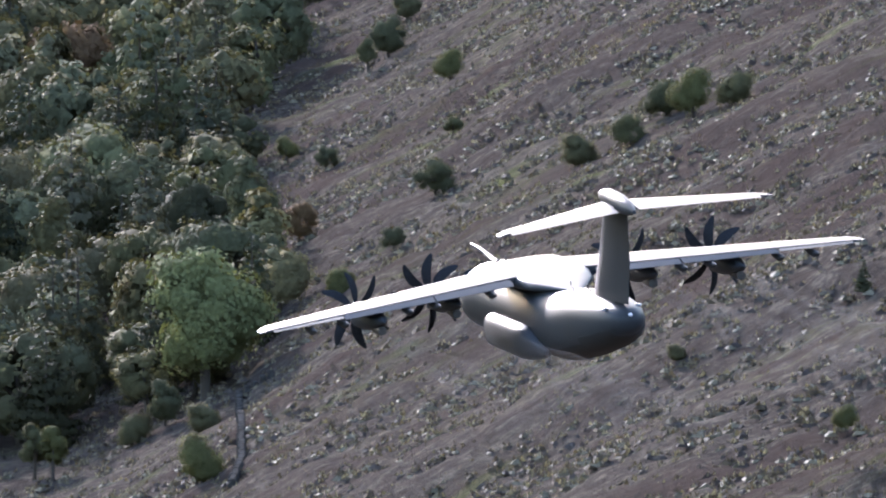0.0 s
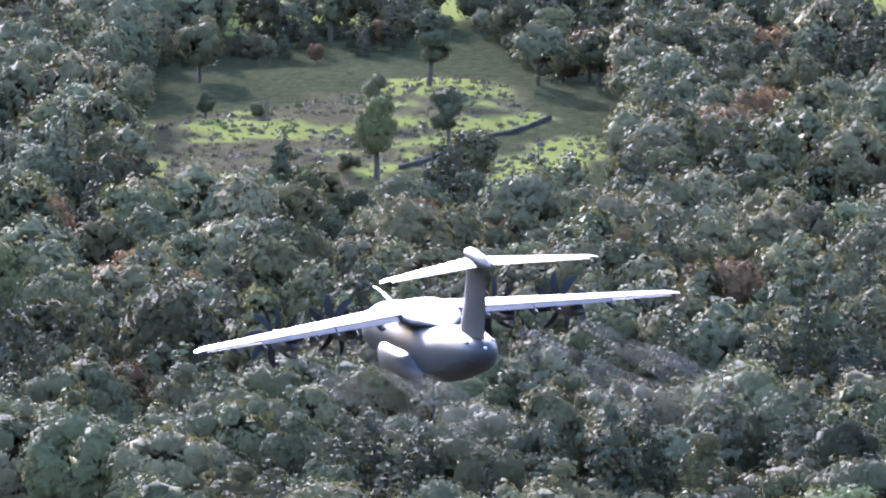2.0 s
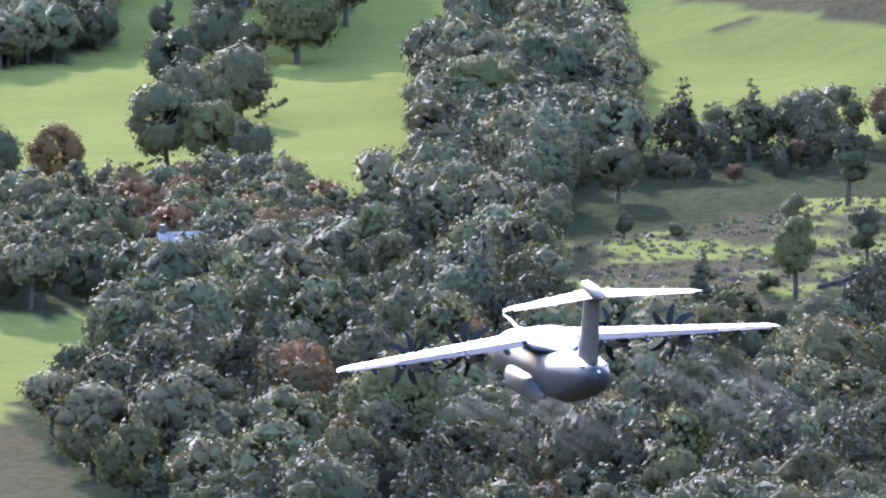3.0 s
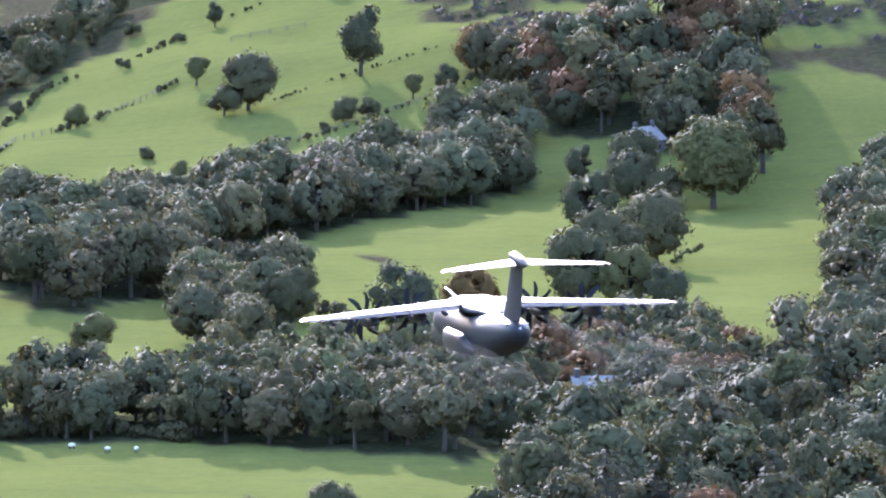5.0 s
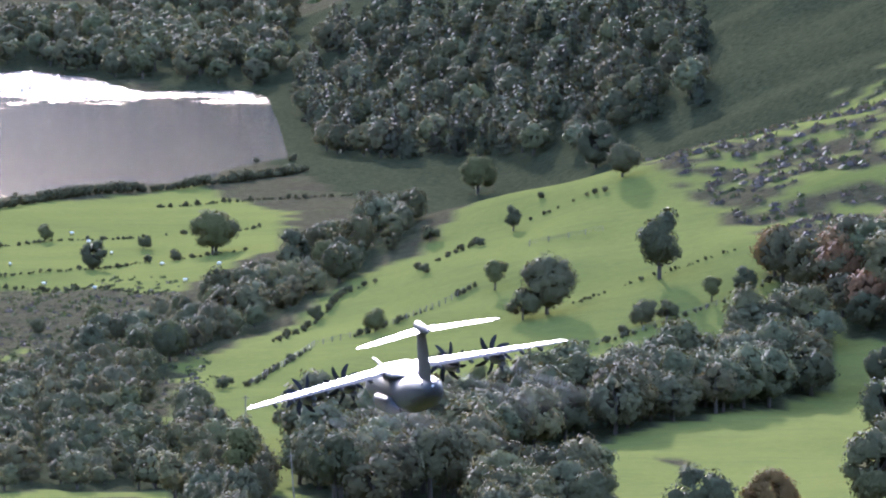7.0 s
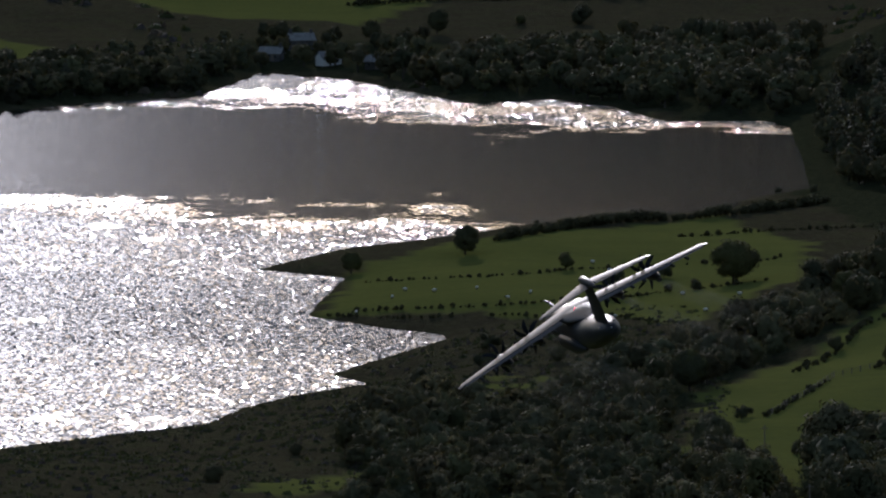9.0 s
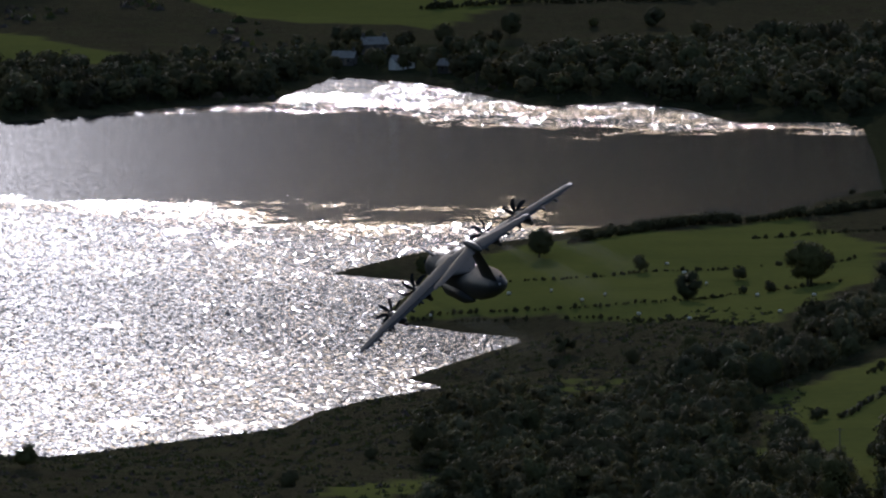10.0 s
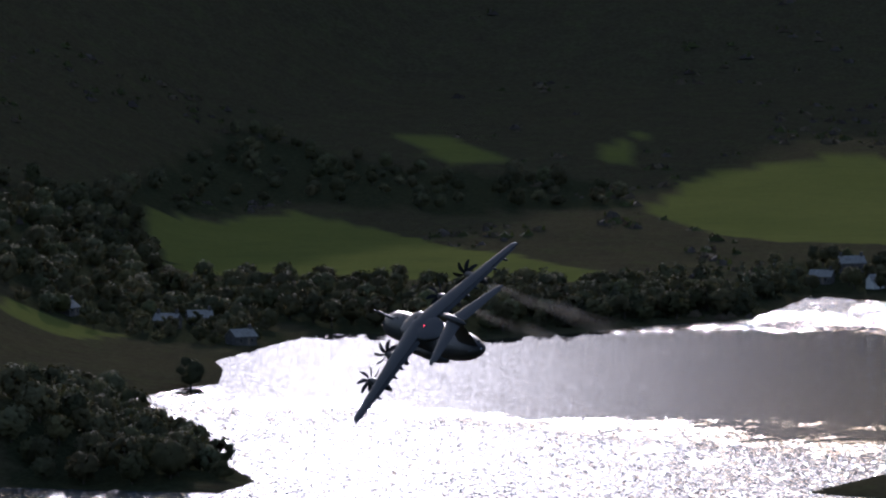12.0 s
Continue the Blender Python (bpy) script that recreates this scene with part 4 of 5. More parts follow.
# ---- poles and sheep ----
def pole(x, y, tall, lean):
    root = tagged(new("utility_pole"), "weathered wooden utility pole in a field", "pole", "poles")
    root.location, root.rotation_euler[1] = (x, y, float(height(x, y)) - 0.2), radians(lean)
    for name, a, b, r in (("shaft", (0, 0, 0), (0, 0, tall), 0.13), ("crossarm", (-0.7, 0, tall - 0.5), (0.7, 0, tall - 0.5), 0.07)):
        ob = new(name, mesh_from(name, *limb(a, b, r, r * 0.8, 8), [TIMBER]))
        ob.parent = root


for x, y, tall, lean in ((71, 2051, 7.5, 0), (72, 1846, 10, -4), (98, 1696, 5, 2)):
    pole(x, y, tall, lean)


def sheep_meshes():
    v, f = ball(2)
    body = mesh_from("body", v * (0.32, 0.55, 0.3) + (0, 0, 0.62), f, [WOOL], smooth=True)
    head = mesh_from("head", v * (0.11, 0.19, 0.13) + (0, 0.64, 0.78), f, [DARK_STONE], smooth=True)
    leg = mesh_from("leg", *limb((0, 0, -0.05), (0, 0, 0.45), 0.05, 0.06), [DARK_STONE])
    return body, head, leg


SHEEP_BODY, SHEEP_HEAD, SHEEP_LEG = sheep_meshes()
for i, (x, y) in enumerate(SHEEP):
    root = tagged(new("sheep"), "white woolly sheep grazing on green pasture", "sheep", "grazing sheep")
    root.location, root.rotation_euler[2] = (x, y, float(height(x, y))), i * 2.1
    root.scale = (1.05, 1.05, 1.05)
    for name, me in (("body", SHEEP_BODY), ("head", SHEEP_HEAD)):
        new(name, me).parent = root
    for lx, ly in ((-0.16, 0.3), (0.16, 0.3), (-0.16, -0.3), (0.16, -0.3)):
        ob = new("leg", SHEEP_LEG)
        ob.location, ob.parent = (lx, ly, 0), root


# ---- heather and tussocks on the open slope ----
def tussocks(name, label, x, y, size, mats, seed, tufts=5):
    rng = np.random.RandomState(seed)
    n = len(x)
    z = height(x, y)
    s = size * rng.uniform(0.5, 1.5, n)
    core = np.array([(-1, -0.8, 0), (1, -0.9, 0), (0.9, 1, 0), (-1, 0.9, 0), (-0.3, -0.2, 0.75), (0.4, 0.3, 0.62)], float)
    cf = np.array([(0, 1, 4), (1, 5, 4), (1, 2, 5), (2, 3, 5), (3, 4, 5), (3, 0, 4)])
    a = rng.uniform(0, 6.283, n)
    c, d = np.cos(a)[:, None], np.sin(a)[:, None]
    cv = core[None] * (1 + rng.uniform(-0.25, 0.25, (n, 6, 3)))
    cx, cy = cv[..., 0] * c - cv[..., 1] * d, cv[..., 0] * d + cv[..., 1] * c
    V = [np.stack([x[:, None] + cx * s[:, None], y[:, None] + cy * s[:, None], z[:, None] - 0.15 + cv[..., 2] * s[:, None]], -1).reshape(-1, 3)]
    Fc = [(cf[None] + 6 * np.arange(n)[:, None, None]).reshape(-1, 3)]
    which = [np.repeat((rng.uniform(size=n) * min(3, len(mats))).astype(int), 6)]
    base = 6 * n
    for k in range(tufts):
        u = rng.uniform(-1, 1, (n, 2)) * s[:, None]
        p = np.stack([x + u[:, 0], y + u[:, 1], z + 0.15 * s], -1)
        b = s[:, None] * 0.22 * np.concatenate([rng.normal(size=(n, 2)), np.zeros((n, 1))], 1)
        t = np.concatenate([rng.uniform(-0.3, 0.3, (n, 2)), rng.uniform(0.55, 1.0, (n, 1))], 1) * s[:, None]
        V.append(np.stack([p - b, p + b, p + t], 1).reshape(-1, 3))
        Fc.append(np.arange(3 * n).reshape(-1, 3) + base)
        which.append((rng.uniform(size=n) * len(mats)).astype(int))
        base += 3 * n
    V, Fc = np.concatenate(V), np.concatenate(Fc)
    me = mesh_from(name, V, Fc, mats, np.ones((len(V), 3)), which=np.concatenate(which))
    tagged(new(name, me), label, "heather", kind="stuff")


HEATHER = leaf_material("heather_stems", (0.045, 0.036, 0.031), (0.08, 0.066, 0.056), 0.8)
BRACKEN = leaf_material("bracken_fronds", (0.06, 0.046, 0.03), (0.10, 0.077, 0.048), 0.8)
BENT = leaf_material("bent_grass", (0.08, 0.07, 0.045), (0.19, 0.165, 0.115), 0.7)
MOSS = leaf_material("moss_grass", (0.035, 0.04, 0.014), (0.06, 0.066, 0.024), 0.8)
rng = np.random.RandomState(77)
ty = rng.uniform(690, 1480, 52000)
tx = interp(ty, RIGHT_Y, RIGHT_X) + rng.uniform(-4, 150, ty.size) ** 1.0
seen = tx / ty < 0.262
tussocks("heather", "brown heather, bracken and bleached grass tussocks on the slope", tx[seen], ty[seen], 0.34, [HEATHER, BENT, BRACKEN, BENT, HEATHER], 78, 5)
mx = rng.uniform(196, 285, 2600)
my = rng.uniform(1540, 1770, 2600)
ok = inside(FIELDS["meadow"], mx, my) | inside(FIELDS["strip"], mx, my)
tussocks("rushes", "clumps of rushes on the rough meadow", mx[ok], my[ok], 0.5, [BRACKEN, MOSS, HEATHER], 79, 4)
hx = rng.uniform(160, 270, 5200)
hy = rng.uniform(2230, 2680, 5200)
ok = (hx > interp(hy, [2200, 2300, 2400, 2700], [200, 184, 174, 150])) & (waves(hx, hy, 40, 41) + 0.8 * waves(hx, hy, 14, 42) < 0.2)
tussocks("gorse", "rough bracken and rush clumps on the hill", hx[ok], hy[ok], 0.9, [BRACKEN, MOSS, HEATHER], 80, 4)
qx = rng.uniform(-90, 70, 5200)
qy = rng.uniform(1950, 2480, 5200)
ok = (shore_distance(qx, qy) > 3) & (qy > 2030 + 4.6 * (qx - 40))
tussocks("reeds", "brown reeds and rushes on the marshy lake edge", qx[ok], qy[ok], 0.6, [MOSS, HEATHER, MOSS], 81, 4)
fx, fy = rng.uniform(-330, 240, 6000), rng.uniform(3350, 4700, 6000)
ok = waves(fx, fy, 170, 61) + 0.6 * waves(fx, fy, 60, 62) > 0.55
for poly in FIELDS.values():
    ok &= ~inside(poly, fx, fy)
tussocks("scrub", "dark scrub and bracken on the far hills", fx[ok], fy[ok], 1.7, [MOSS, HEATHER, BRACKEN, MOSS], 82, 4)


# ---- the aircraft: nose +y, right wing +x ----
GREY = plain("aircraft_grey", (0.03, 0.032, 0.035), 0.46, grain=0.5, spread=0.08)
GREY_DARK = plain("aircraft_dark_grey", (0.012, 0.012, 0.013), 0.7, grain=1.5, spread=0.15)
BLADE = plain("propeller_black", (0.014, 0.014, 0.016), 0.8, grain=3)
SOOT = plain("exhaust_metal", (0.06, 0.055, 0.05), 0.5, 0.7, grain=4)
GAP_SHADE = plain("flap_gap_shade", (0.03, 0.03, 0.03), 0.8)
MARK_RED = plain("marking_red", (0.35, 0.10, 0.10), 0.5)
MARK_PALE = plain("marking_pale", (0.5, 0.5, 0.55), 0.5)


def glowing(name, colour, strength):
    m, nt, b = material(name, 0.4)
    b.inputs["Base Color"].default_value = (*colour, 1)
    b.inputs["Emission Color"].default_value = (*colour, 1)
    b.inputs["Emission Strength"].default_value = strength
    return m


GREY.node_tree.nodes["Principled BSDF"].inputs["Specular IOR Level"].default_value = 0.17
BEACON = glowing("beacon_red", (1.0, 0.05, 0.08), 2.5)


def part(name, vf, mat, parent, label="", smooth=True):
    v, f = vf
    me = bpy.data.meshes.new(name)
    me.from_pydata([tuple(p) for p in v], [], [tuple(int(i) for i in q) for q in f])
    me.materials.append(mat)
    me.update()
    me.polygons.foreach_set("use_smooth", np.full(len(me.polygons), smooth))
    if smooth:
        bm = bmesh.new()
        bm.from_mesh(me)
        bmesh.ops.recalc_face_normals(bm, faces=bm.faces)
        for e in bm.edges:
            if len(e.link_faces) == 2 and e.calc_face_angle(0) > 0.7:
                e.smooth = False
        bm.to_mesh(me)
        bm.free()
    ob = new(name, me)
    ob.parent = parent
    if label:
        tagged(ob, label)
    return ob


def loft(rings, closed_ends=True):
    """A skin over rings of equal count."""
    n = len(rings[0])
    v = [p for r in rings for p in r]
    f = []
    for i in range(len(rings) - 1):
        for j in range(n):
            k = (j + 1) % n
            f.append((i * n + j, i * n + k, (i + 1) * n + k, (i + 1) * n + j))
    if closed_ends:
        f += [tuple(range(n))[::-1], tuple((len(rings) - 1) * n + j for j in range(n))]
    return v, f


def hull(stations, sides=32, power=2.0, x0=0.0):
    """Rings along y: (y, half width, half height, z, squareness)."""
    rings = []
    for y, a, b, z, *p in stations:
        e = 2.0 / (p[0] if p else power)
        ring = []
        for j in range(sides):
            t = 2 * math.pi * j / sides
            c, s = math.cos(t), math.sin(t)
            ring.append((x0 + a * math.copysign(abs(c) ** e, c), y, z + b * math.copysign(abs(s) ** e, s)))
        rings.append(ring)
    return loft(rings)


def foil(lead, trail, thick, n=9, first=0.0, last=1.0, drop=0.0):
    """A wing section as (along y, up z), from first to last share of the chord."""
    chord = lead - trail
    ts = [first + (last - first) * (1 - math.cos(math.pi * i / (n - 1))) / 2 for i in range(n)]

    def half(t):
        return 5 * thick * (0.2969 * math.sqrt(max(t, 0)) - 0.126 * t - 0.3516 * t * t + 0.2843 * t ** 3 - 0.1015 * t ** 4)

    up = [(lead - t * chord, half(t) * 1.15 - drop * (t - first)) for t in ts]
    low = [(lead - t * chord, -half(t) * 0.85 - 0.004 - drop * (t - first)) for t in ts[::-1]]
    return up + low


def surface(rows, **kw):
    """A lifting surface: rows of (x, lead y, trail y, thickness, z)."""
    return loft([[(x, y, z + dz) for y, dz in foil(le, te, th, **kw)] for x, le, te, th, z in rows])


def wing_row(x):
    """Lead, trail, thickness and height of the wing at span x."""
    s = abs(x) / 21.2
    return (x, 3.4 - 7.3 * s, -3.5 - 2.7 * s, 0.95 * (1 - 0.68 * s), 0.62 * (1 - s) + 0.10 * s)


def mirrored(vf, side):
    v, f = vf
    return ([(side * x, y, z) for x, y, z in v], [q if side > 0 else q[::-1] for q in f])


aircraft = tagged(new("transport_aircraft"), "grey four-engined military transport aircraft in low-level flight", "aircraft")
fuselage = part("fuselage", hull([
    (17.7, 0.12, 0.12, -3.25), (17.3, 0.75, 0.62, -3.2), (16.3, 1.45, 1.28, -3.0), (15.0, 2.0, 1.85, -2.75), (13.2, 2.5, 2.3, -2.55), (11.0, 2.68, 2.45, -2.35),
    (8.0, 2.7, 2.48, -2.32), (2.0, 2.7, 2.48, -2.32), (-4.0, 2.7, 2.48, -2.32), (-8.0, 2.7, 2.42, -2.2, 2.2), (-11.0, 2.68, 2.25, -1.85, 2.5), (-14.0, 2.5, 1.98, -1.42, 2.7),
    (-16.5, 2.15, 1.75, -1.15, 2.5), (-18.8, 1.7, 1.38, -0.85, 2.4), (-20.4, 1.2, 0.98, -0.62, 2.3), (-21.1, 0.8, 0.65, -0.5), (-21.4, 0.25, 0.2, -0.42)], 40), GREY, aircraft)
def underside(stations, first, last, proud, n=14):
    """A skin over the lower part of the hull's rings, between two angles (degrees)."""
    rings = []
    for y, a, b, z, p in stations:
        outer, inner = [], []
        for j in range(n):
            t = radians(first + (last - first) * j / (n - 1))
            c, sn = math.cos(t), math.sin(t)
            px, pz = math.copysign(abs(c) ** (2 / p), c), math.copysign(abs(sn) ** (2 / p), sn)
            outer.append(((a + proud) * px, y, z + (b + proud) * pz))
            inner.append(((a - 0.15) * px, y, z + (b - 0.15) * pz))
        rings.append(outer + inner[::-1])
    return loft(rings)


# ramp and door: the darker grey holds the shade under the tail
part("cargo_ramp", underside([(-8.6, 2.7, 2.40, -2.13, 2.25), (-11.0, 2.68, 2.25, -1.85, 2.5), (-14.0, 2.5, 1.98, -1.42, 2.7), (-15.6, 2.28, 1.83, -1.25, 2.6)], 212, 328, 0.03), GREY_DARK, aircraft, "rear loading ramp, underside shade put into its darker grey")
part("ramp_door", underside([(-15.66, 2.27, 1.825, -1.245, 2.6), (-16.5, 2.15, 1.75, -1.15, 2.5), (-18.8, 1.7, 1.38, -0.85, 2.4), (-20.4, 1.2, 0.98, -0.62, 2.3)], 196, 344, 0.03), GREY_DARK, aircraft, "upper door of the loading ramp, shade put into its darker grey")
part("windscreen", hull([(15.9, 1.35, 0.22, -1.85, 3), (14.9, 1.65, 0.4, -1.35, 3), (13.9, 1.8, 0.3, -0.9, 3)], 20), GLASS, fuselage, "dark cockpit windows")
part("wing_fairing", hull([(6.4, 0.5, 0.1, 0.15, 2.5), (5.2, 1.9, 0.5, 0.25, 2.5), (3.6, 2.6, 0.75, 0.35, 3), (-2.6, 2.65, 0.62, 0.35, 3), (-4.6, 2.3, 0.45, 0.22, 2.6), (-7.5, 0.9, 0.2, 0.15, 2.3), (-8.6, 0.2, 0.05, 0.15)], 28), GREY, aircraft)
for side in (-1, 1):
    wing = part("wing", mirrored(surface([wing_row(x) for x in (0.0, 2.9, 7.0, 12.0, 17.0, 20.4)] + [(20.95, -4.25, -6.15, 0.22, 0.10), (21.2, -4.9, -6.0, 0.08, 0.10)], last=0.80), side), GREY, aircraft)
    for name, x0, x1, drop in (("inboard_flap", 3.0, 8.6, 0.9), ("outboard_flap", 8.7, 15.2, 0.8), ("aileron", 15.3, 20.3, 0.15)):
        rows = []
        for x in (x0, (x0 + x1) / 2, x1):
            _, le, te, th, z = wing_row(x)
            rows.append((x, le, te, th * 0.92, z - 0.03))
        part(name, mirrored(surface(rows, first=0.84, last=1.0, n=5, drop=drop), side), GREY, wing)
        _, le, te, th, z = wing_row(x0)
    gap_rows = []
    for x in (3.2, 9.0, 15.1):
        _, le, te, th, z = wing_row(x)
        gap_rows.append((x, le, te, th * 0.8, z - 0.02))
    # solid strip coloured dark to stand for shade in the flap gap
    part("flap_gap_strip", mirrored(surface(gap_rows, first=0.79, last=0.84, n=3), side), GAP_SHADE, wing, "dark strip ahead of the flaps, the gap's shade in its colour")
    for x in (4.6, 8.65, 10.6, 15.25, 17.6):
        _, le, te, th, z = wing_row(x)
        part("flap_track_fairing", mirrored(hull([(te + 2.4, 0.05, 0.05, z - 0.28), (te + 1.6, 0.2, 0.24, z - 0.42), (te + 0.3, 0.24, 0.3, z - 0.5), (te - 0.6, 0.12, 0.15, z - 0.42), (te - 0.95, 0.02, 0.02, z - 0.36)], 12, x0=x), side), GREY_DARK, wing)
    part("tip_light", mirrored(hull([(-4.5, 0.05, 0.03, 0.11), (-4.7, 0.1, 0.06, 0.11), (-5.0, 0.05, 0.03, 0.11)], 10, x0=21.1), side), MARK_PALE, wing, "small clear wingtip lamp")
    part("sponson", mirrored(hull([(5.4, 0.1, 0.3, -3.5), (4.8, 0.75, 0.9, -3.5, 2.6), (3.6, 1.05, 1.15, -3.45, 3), (-3.5, 1.15, 1.18, -3.42, 3.2), (-5.2, 1.1, 1.12, -3.42, 3.2), (-6.2, 0.85, 0.88, -3.55, 3), (-7.6, 0.5, 0.5, -3.75, 2.6), (-8.4, 0.1, 0.2, -3.8)], 24, x0=2.45), side), GREY, aircraft)
    tail = part("tailplane", mirrored(surface([(0.0, -18.9, -24.0, 0.55, 7.15), (0.6, -19.2, -24.1, 0.5, 7.15), (8.6, -23.95, -26.15, 0.24, 7.0), (9.15, -24.6, -26.2, 0.14, 6.98), (9.35, -25.2, -26.1, 0.05, 6.97)], last=0.72), side), GREY, aircraft)
    part("elevator", mirrored(surface([(0.7, -19.25, -24.12, 0.49, 7.148), (8.5, -23.9, -26.13, 0.235, 7.0)], first=0.72, last=1.0, n=5, drop=0.02), side), GREY, tail)
fin_rings = []
for z, le, te, th in ((-0.6, -11.5, -20.9, 0.95), (0.6, -13.6, -21.3, 0.85), (3.5, -15.9, -22.8, 0.75), (7.2, -18.6, -23.7, 0.62)):
    fin_rings.append([(dx, y, z) for y, dx in foil(le, te, th * 1.25, last=0.7)])
fin = part("fin", loft(fin_rings), GREY, aircraft)
fin_rings = []
for z, le, te, th in ((0.6, -13.6, -21.3, 0.88), (3.5, -15.9, -22.8, 0.775), (6.9, -18.35, -23.62, 0.645)):
    fin_rings.append([(dx, y, z) for y, dx in foil(le, te, th * 1.2, first=0.7, last=1.0, n=5)])
part("rudder", loft(fin_rings), GREY, fin)
part("tail_bullet", hull([(-17.6, 0.05, 0.05, 7.6), (-18.2, 0.36, 0.36, 7.62), (-19.5, 0.58, 0.6, 7.58), (-22.0, 0.62, 0.62, 7.45), (-24.2, 0.42, 0.45, 7.3), (-25.4, 0.12, 0.14, 7.2)], 20), GREY, aircraft)
part("tail_cone_light", hull([(-21.4, 0.12, 0.12, -0.05), (-21.7, 0.1, 0.1, -0.05), (-21.85, 0.02, 0.02, -0.05)], 10), MARK_PALE, aircraft, "small white tail lamp")


def tube(points, radius, sides=8):
    rings = []
    for i, p in enumerate(points):
        a, b = Vector(points[max(i - 1, 0)]), Vector(points[min(i + 1, len(points) - 1)])
        q = (b - a).to_track_quat("Z", "Y")
        r = radius[i] if isinstance(radius, (list, tuple)) else radius
        rings.append([tuple(Vector(p) + q @ Vector((r * math.cos(6.2832 * j / sides), r * math.sin(6.2832 * j / sides), 0))) for j in range(sides)])
    return loft(rings)


part("refuelling_probe", tube([(-0.3, 10.4, -0.05), (-0.3, 12.0, 0.15), (-0.3, 13.4, 0.38), (-0.3, 15.0, 0.55), (-0.3, 16.4, 0.6), (-0.3, 17.0, 0.6)], [0.26, 0.24, 0.18, 0.13, 0.1, 0.05], 10), GREY, aircraft, "grey refuelling probe above the cockpit")
for y, x, h in ((9.2, 0.0, 0.5), (7.9, 0.6, 0.35), (-7.2, 0.0, 0.45), (-9.6, 0.5, 0.4), (-9.9, -0.6, 0.35), (-12.0, 0.0, 0.4)):
    z = 0.1 if y > 6 else 0.2
    part("blade_antenna", loft([[(x + dx * 1.2, y + dy, z - 0.15) for dx, dy in ((-0.04, 0), (0, 0.3), (0.04, 0), (0, -0.3))], [(x + dx * 0.6, y - 0.12 + dy * 0.5, z + h) for dx, dy in ((-0.04, 0), (0, 0.3), (0.04, 0), (0, -0.3))]]), GREY_DARK, aircraft, smooth=False)
part("beacon", hull([(-1.6, 0.03, 0.02, 0.98), (-1.72, 0.1, 0.09, 1.0), (-1.88, 0.1, 0.09, 1.0), (-2.0, 0.03, 0.02, 0.98)], 12), BEACON, aircraft, "small red beacon on the spine")


def disc(x, y, z, r, squash=1.0):
    ring = [(x + r * math.cos(6.2832 * j / 24), y + r * squash * math.sin(6.2832 * j / 24)) for j in range(24)]
    return loft([[(a, b, z) for a, b in ring], [(a, b, z + 0.006) for a, b in ring]])


# wing roundels and hatches lie on the skin
part("escape_hatch", disc(0.9, 2.4, 1.075, 0.4), GREY_DARK, aircraft, "dark outline of a roof hatch")
for side in (-1, 1):
    part("rear_window", mirrored(hull([(-19.2, 0.12, 0.03, 0.3), (-19.5, 0.3, 0.08, 0.24), (-19.8, 0.12, 0.03, 0.15)], 10, x0=1.1), side), GLASS, fuselage, "dark oval vent by the fin")

# engines
propellers, PROPELLER_PLACES = [], []


def blade(angle):
    """One curved blade of a propeller that turns about y."""
    rings = []
    for s in (0.3, 0.6, 1.0, 1.5, 1.95, 2.3, 2.55, 2.67):
        w = {0.3: 0.18, 0.6: 0.26, 1.0: 0.35, 1.5: 0.38, 1.95: 0.34, 2.3: 0.27, 2.55: 0.17, 2.67: 0.05}[s]
        sweep = 0.10 * math.sin(s * 1.2) - 0.4 * max(0, (s - 1.1) / 1.57) ** 2
        pitch = radians(46 - 14 * s / 2.67)
        ring = []
        for c, h in ((-1, 0), (-0.4, 0.13), (0.4, 0.13), (1, 0), (0.4, -0.1), (-0.4, -0.1)):
            a, d = c * w, h * w
            ring.append((sweep + a * math.cos(pitch) - d * math.sin(pitch), a * math.sin(pitch) + d * math.cos(pitch), s))
        rings.append(ring)
    v, f = loft(rings)
    m = Matrix.Rotation(angle, 3, "Y")
    return [tuple(m @ Vector(p)) for p in v], f


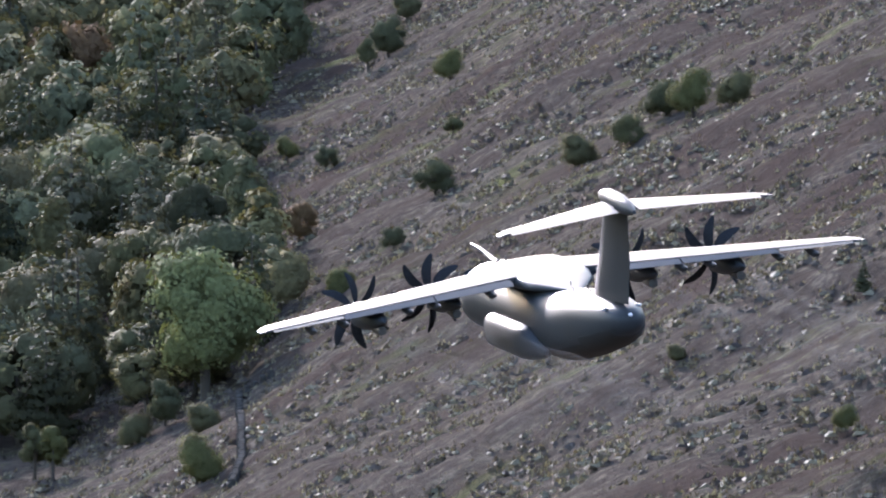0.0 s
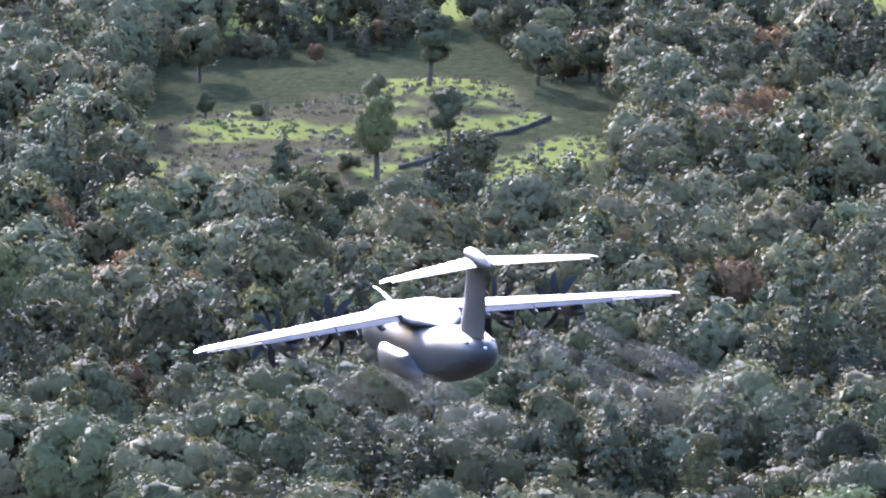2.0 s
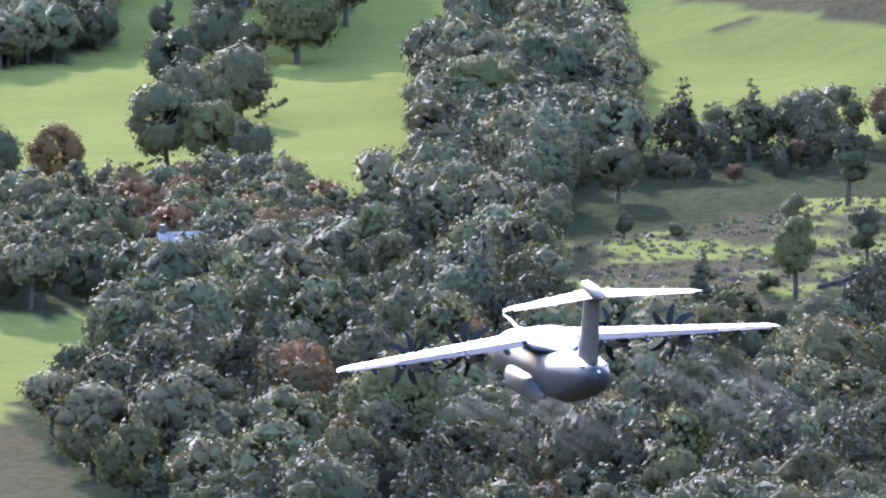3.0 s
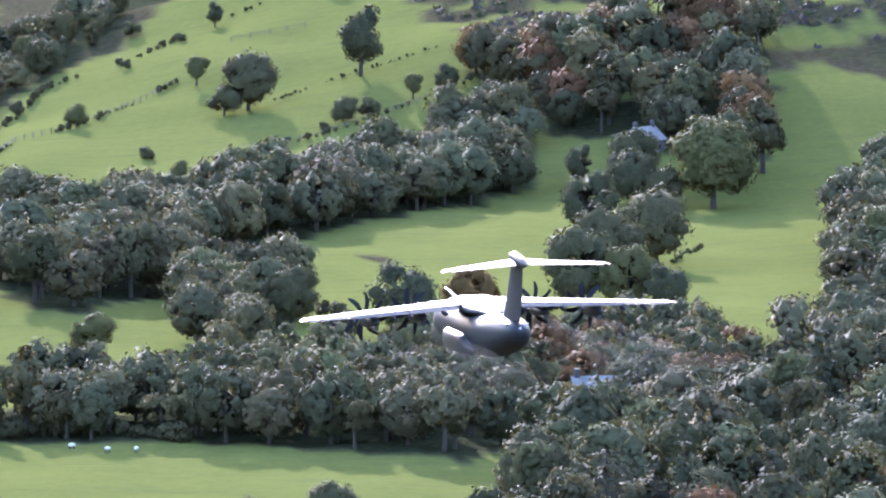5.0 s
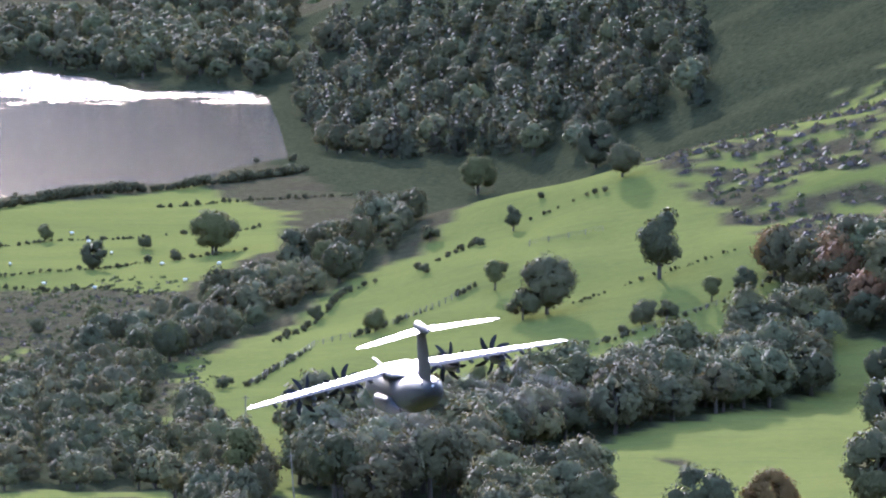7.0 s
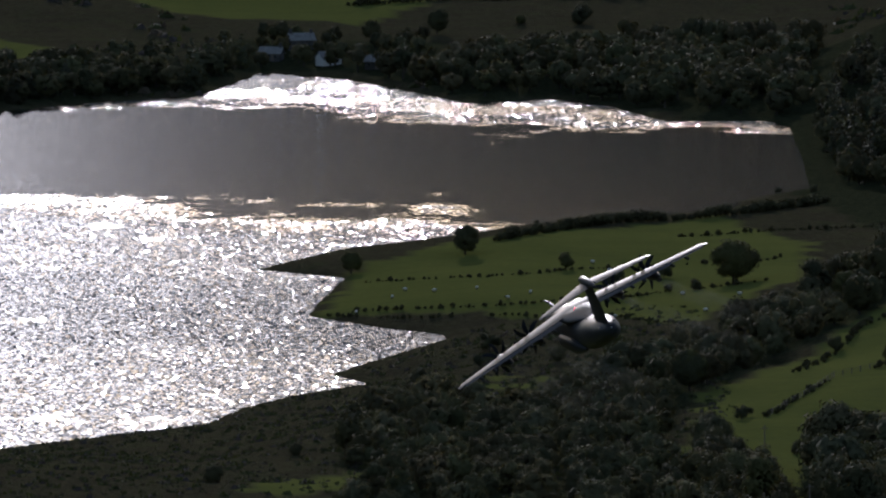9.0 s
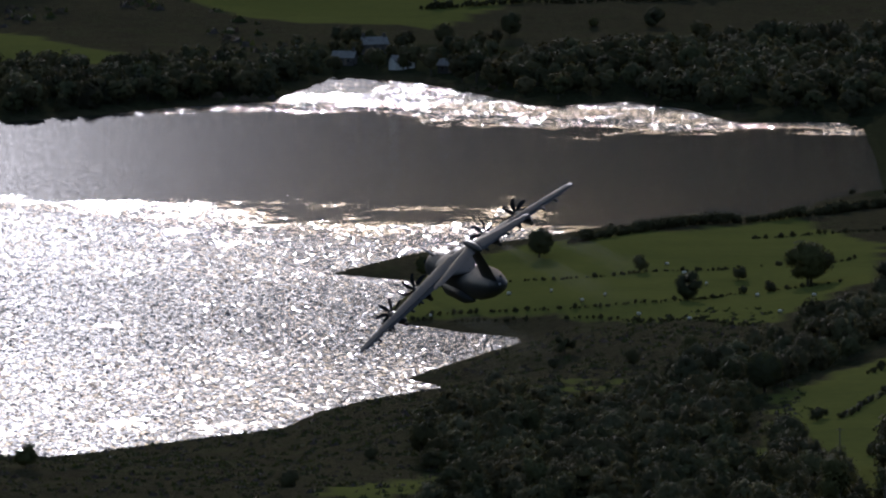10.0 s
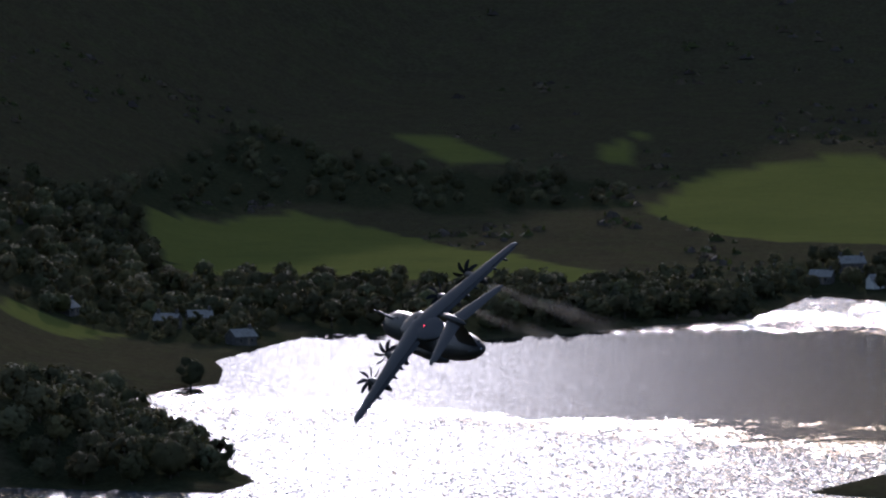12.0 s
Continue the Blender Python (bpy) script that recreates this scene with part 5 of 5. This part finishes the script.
for x, y, way in ((-12.6, 2.3, 1), (-6.9, 4.0, -1), (6.9, 4.0, 1), (12.6, 2.3, -1)):
    _, le, te, th, z = wing_row(x)
    zc = z - 0.85
    nacelle = part("engine_nacelle", hull([
        (y - 0.25, 0.5, 0.5, zc), (y - 0.5, 0.62, 0.72, zc - 0.12), (y - 1.3, 0.72, 0.9, zc - 0.12), (y - 3.0, 0.78, 0.95, zc - 0.05), (y - 4.6, 0.76, 0.82, zc), (y - 6.2, 0.6, 0.5, zc - 0.05),
        (y - 7.4, 0.3, 0.22, zc + 0.05), (y - 7.9, 0.08, 0.06, zc + 0.1)], 24, x0=x), GREY, aircraft)
    part("exhaust_pipe", hull([(y - 5.2, 0.36, 0.36, zc - 0.55), (y - 6.4, 0.36, 0.36, zc - 0.62), (y - 6.9, 0.3, 0.3, zc - 0.64)], 16, x0=x), SOOT, nacelle, "sooty jet pipe")
    part("air_intake", hull([(y - 0.42, 0.42, 0.2, zc - 0.72, 3), (y - 0.7, 0.48, 0.24, zc - 0.74, 3), (y - 1.8, 0.4, 0.2, zc - 0.76, 3)], 16, x0=x), GREY_DARK, nacelle)
    prop = part("propeller", hull([(0.95, 0.04, 0.04, 0), (0.8, 0.2, 0.2, 0), (0.45, 0.38, 0.38, 0), (0.0, 0.47, 0.47, 0), (-0.25, 0.48, 0.48, 0)], 18), GREY_DARK, aircraft, "eight-bladed propeller with a grey spinner")
    for j in range(8):
        v, f = blade(math.pi / 4 * j)
        if way < 0:
            v, f = mirrored((v, f), -1)
        part("blade", (v, f), BLADE, prop, "curved black propeller blade")
    prop.location = (x, y, zc)
    propellers.append(prop)
    PROPELLER_PLACES.append(((x, y, zc), way))


# exhaust: thin shells of haze inside one another behind each engine
def haze_material():
    m, nt, b = material("exhaust_haze", 1.0)
    clear = nt.nodes.new("ShaderNodeBsdfTransparent")
    veil = nt.nodes.new("ShaderNodeBsdfTranslucent")
    veil.inputs[0].default_value = (0.6, 0.56, 0.52, 1)
    ms = nt.nodes.new("ShaderNodeMixShader")
    co = nt.nodes.new("ShaderNodeTexCoord")
    xyz = nt.nodes.new("ShaderNodeSeparateXYZ")
    nt.links.new(co.outputs["Object"], xyz.inputs[0])
    fade = nt.nodes.new("ShaderNodeMapRange")
    for key, value in (("From Min", -62.0), ("From Max", -6.0), ("To Min", 0.0), ("To Max", 1.0)):
        fade.inputs[key].default_value = value
    nt.links.new(xyz.outputs[1], fade.inputs["Value"])
    puff = ramp(nt, noise_of(nt, 0.16, 4, 0.6, (1, 0.45, 1)), [(0.38, (0, 0, 0)), (0.72, (0.11, 0.11, 0.11))])
    mul = nt.nodes.new("ShaderNodeMath")
    mul.operation = "MULTIPLY"
    nt.links.new(puff, mul.inputs[0])
    nt.links.new(fade.outputs[0], mul.inputs[1])
    nt.links.new(mul.outputs[0], ms.inputs[0])
    nt.links.new(clear.outputs[0], ms.inputs[1])
    nt.links.new(veil.outputs[0], ms.inputs[2])
    nt.links.new(ms.outputs[0], nt.nodes["Material Output"].inputs["Surface"])
    return m


HAZE = haze_material()
for x, y, way in ((-12.6, 2.3, 1), (-6.9, 4.0, -1), (6.9, 4.0, 1), (12.6, 2.3, -1)):
    for k in (1.0, 0.55):
        rings = []
        for i in range(15):
            yy = y - 7.5 - 4.2 * i
            r = k * (0.5 + 0.035 * 4.2 * i)
            rings.append([(x + r * math.cos(6.2832 * j / 16) + 0.25 * math.sin(i * 1.3 + x), yy, -1.5 - 0.06 * i + r * 0.8 * math.sin(6.2832 * j / 16)) for j in range(16)])
        trail = part("exhaust_trail", loft(rings, False), HAZE, aircraft, "faint brown exhaust haze")
        trail.visible_shadow = False



def fly(x, y, z, heading, climb, bank):
    """A pose from a place, the nose's turn to the left, its climb and the bank (degrees)."""
    return pose(x, y, z, 0, 0, heading) @ pose(0, 0, 0, climb) @ pose(0, 0, 0, 0, bank)


def motions():
    walk(aircraft, [
        (0.0, fly(164.6, 735.3, 93.3, 3.0, -1.6, -6.5)),
        (0.5, fly(159.8, 787.4, 90.4, 4.0, -1.1, -6.6)),
        (1.0, fly(155.1, 839.0, 87.4, 4.3, -1.1, -7.0)),
        (1.5, fly(149.4, 890.3, 84.5, 4.9, 0.0, -5.8)),
        (2.0, fly(143.6, 941.4, 82.2, 5.1, 0.0, -5.2)),
        (2.5, fly(137.5, 992.4, 80.3, 5.1, 0.2, -4.1)),
        (2.7, fly(134.9, 1012.6, 79.7, 5.3, 0.7, -4.0)),
        (4.3, fly(112.5, 1168.7, 77.5, 7.1, 0.3, -3.9)),
        (5.0, fly(101.8, 1238.0, 77.1, 7.4, 0.2, -1.9)),
        (5.5, fly(94.2, 1288.3, 77.0, 7.3, -0.1, -2.2)),
        (6.0, fly(86.2, 1339.1, 76.9, 7.6, -0.5, -4.8)),
        (6.5, fly(78.1, 1390.2, 76.2, 7.7, -1.2, -7.3)),
        (7.0, fly(69.8, 1441.3, 75.2, 8.2, -0.4, -10.9)),
        (7.7, fly(57.1, 1512.7, 73.5, 9.2, 0.4, -15.0)),
        (9.3, fly(21.2, 1674.2, 70.7, 14.2, 2.3, -31.8)),
        (9.5, fly(15.6, 1694.5, 70.8, 15.3, 4.3, -33.1)),
        (10.0, fly(0.9, 1744.2, 71.1, 17.9, 4.1, -37.1)),
        (10.5, fly(-16.5, 1793.4, 72.5, 20.8, 4.6, -40.5)),
        (11.0, fly(-37.0, 1841.8, 75.4, 23.6, 6.3, -41.7)),
        (11.5, fly(-60.4, 1889.7, 79.1, 27.2, 6.8, -43.5)),
        (12.0, fly(-86.9, 1937.3, 83.5, 30.1, 6.6, -45.9)),
    ])
    for prop, (place, way) in zip(propellers, PROPELLER_PLACES):
        walk(prop, [(i / FPS, pose(*place) @ pose(0, 0, 0, 0, way * 67 * i)) for i in range(361)])


motions()
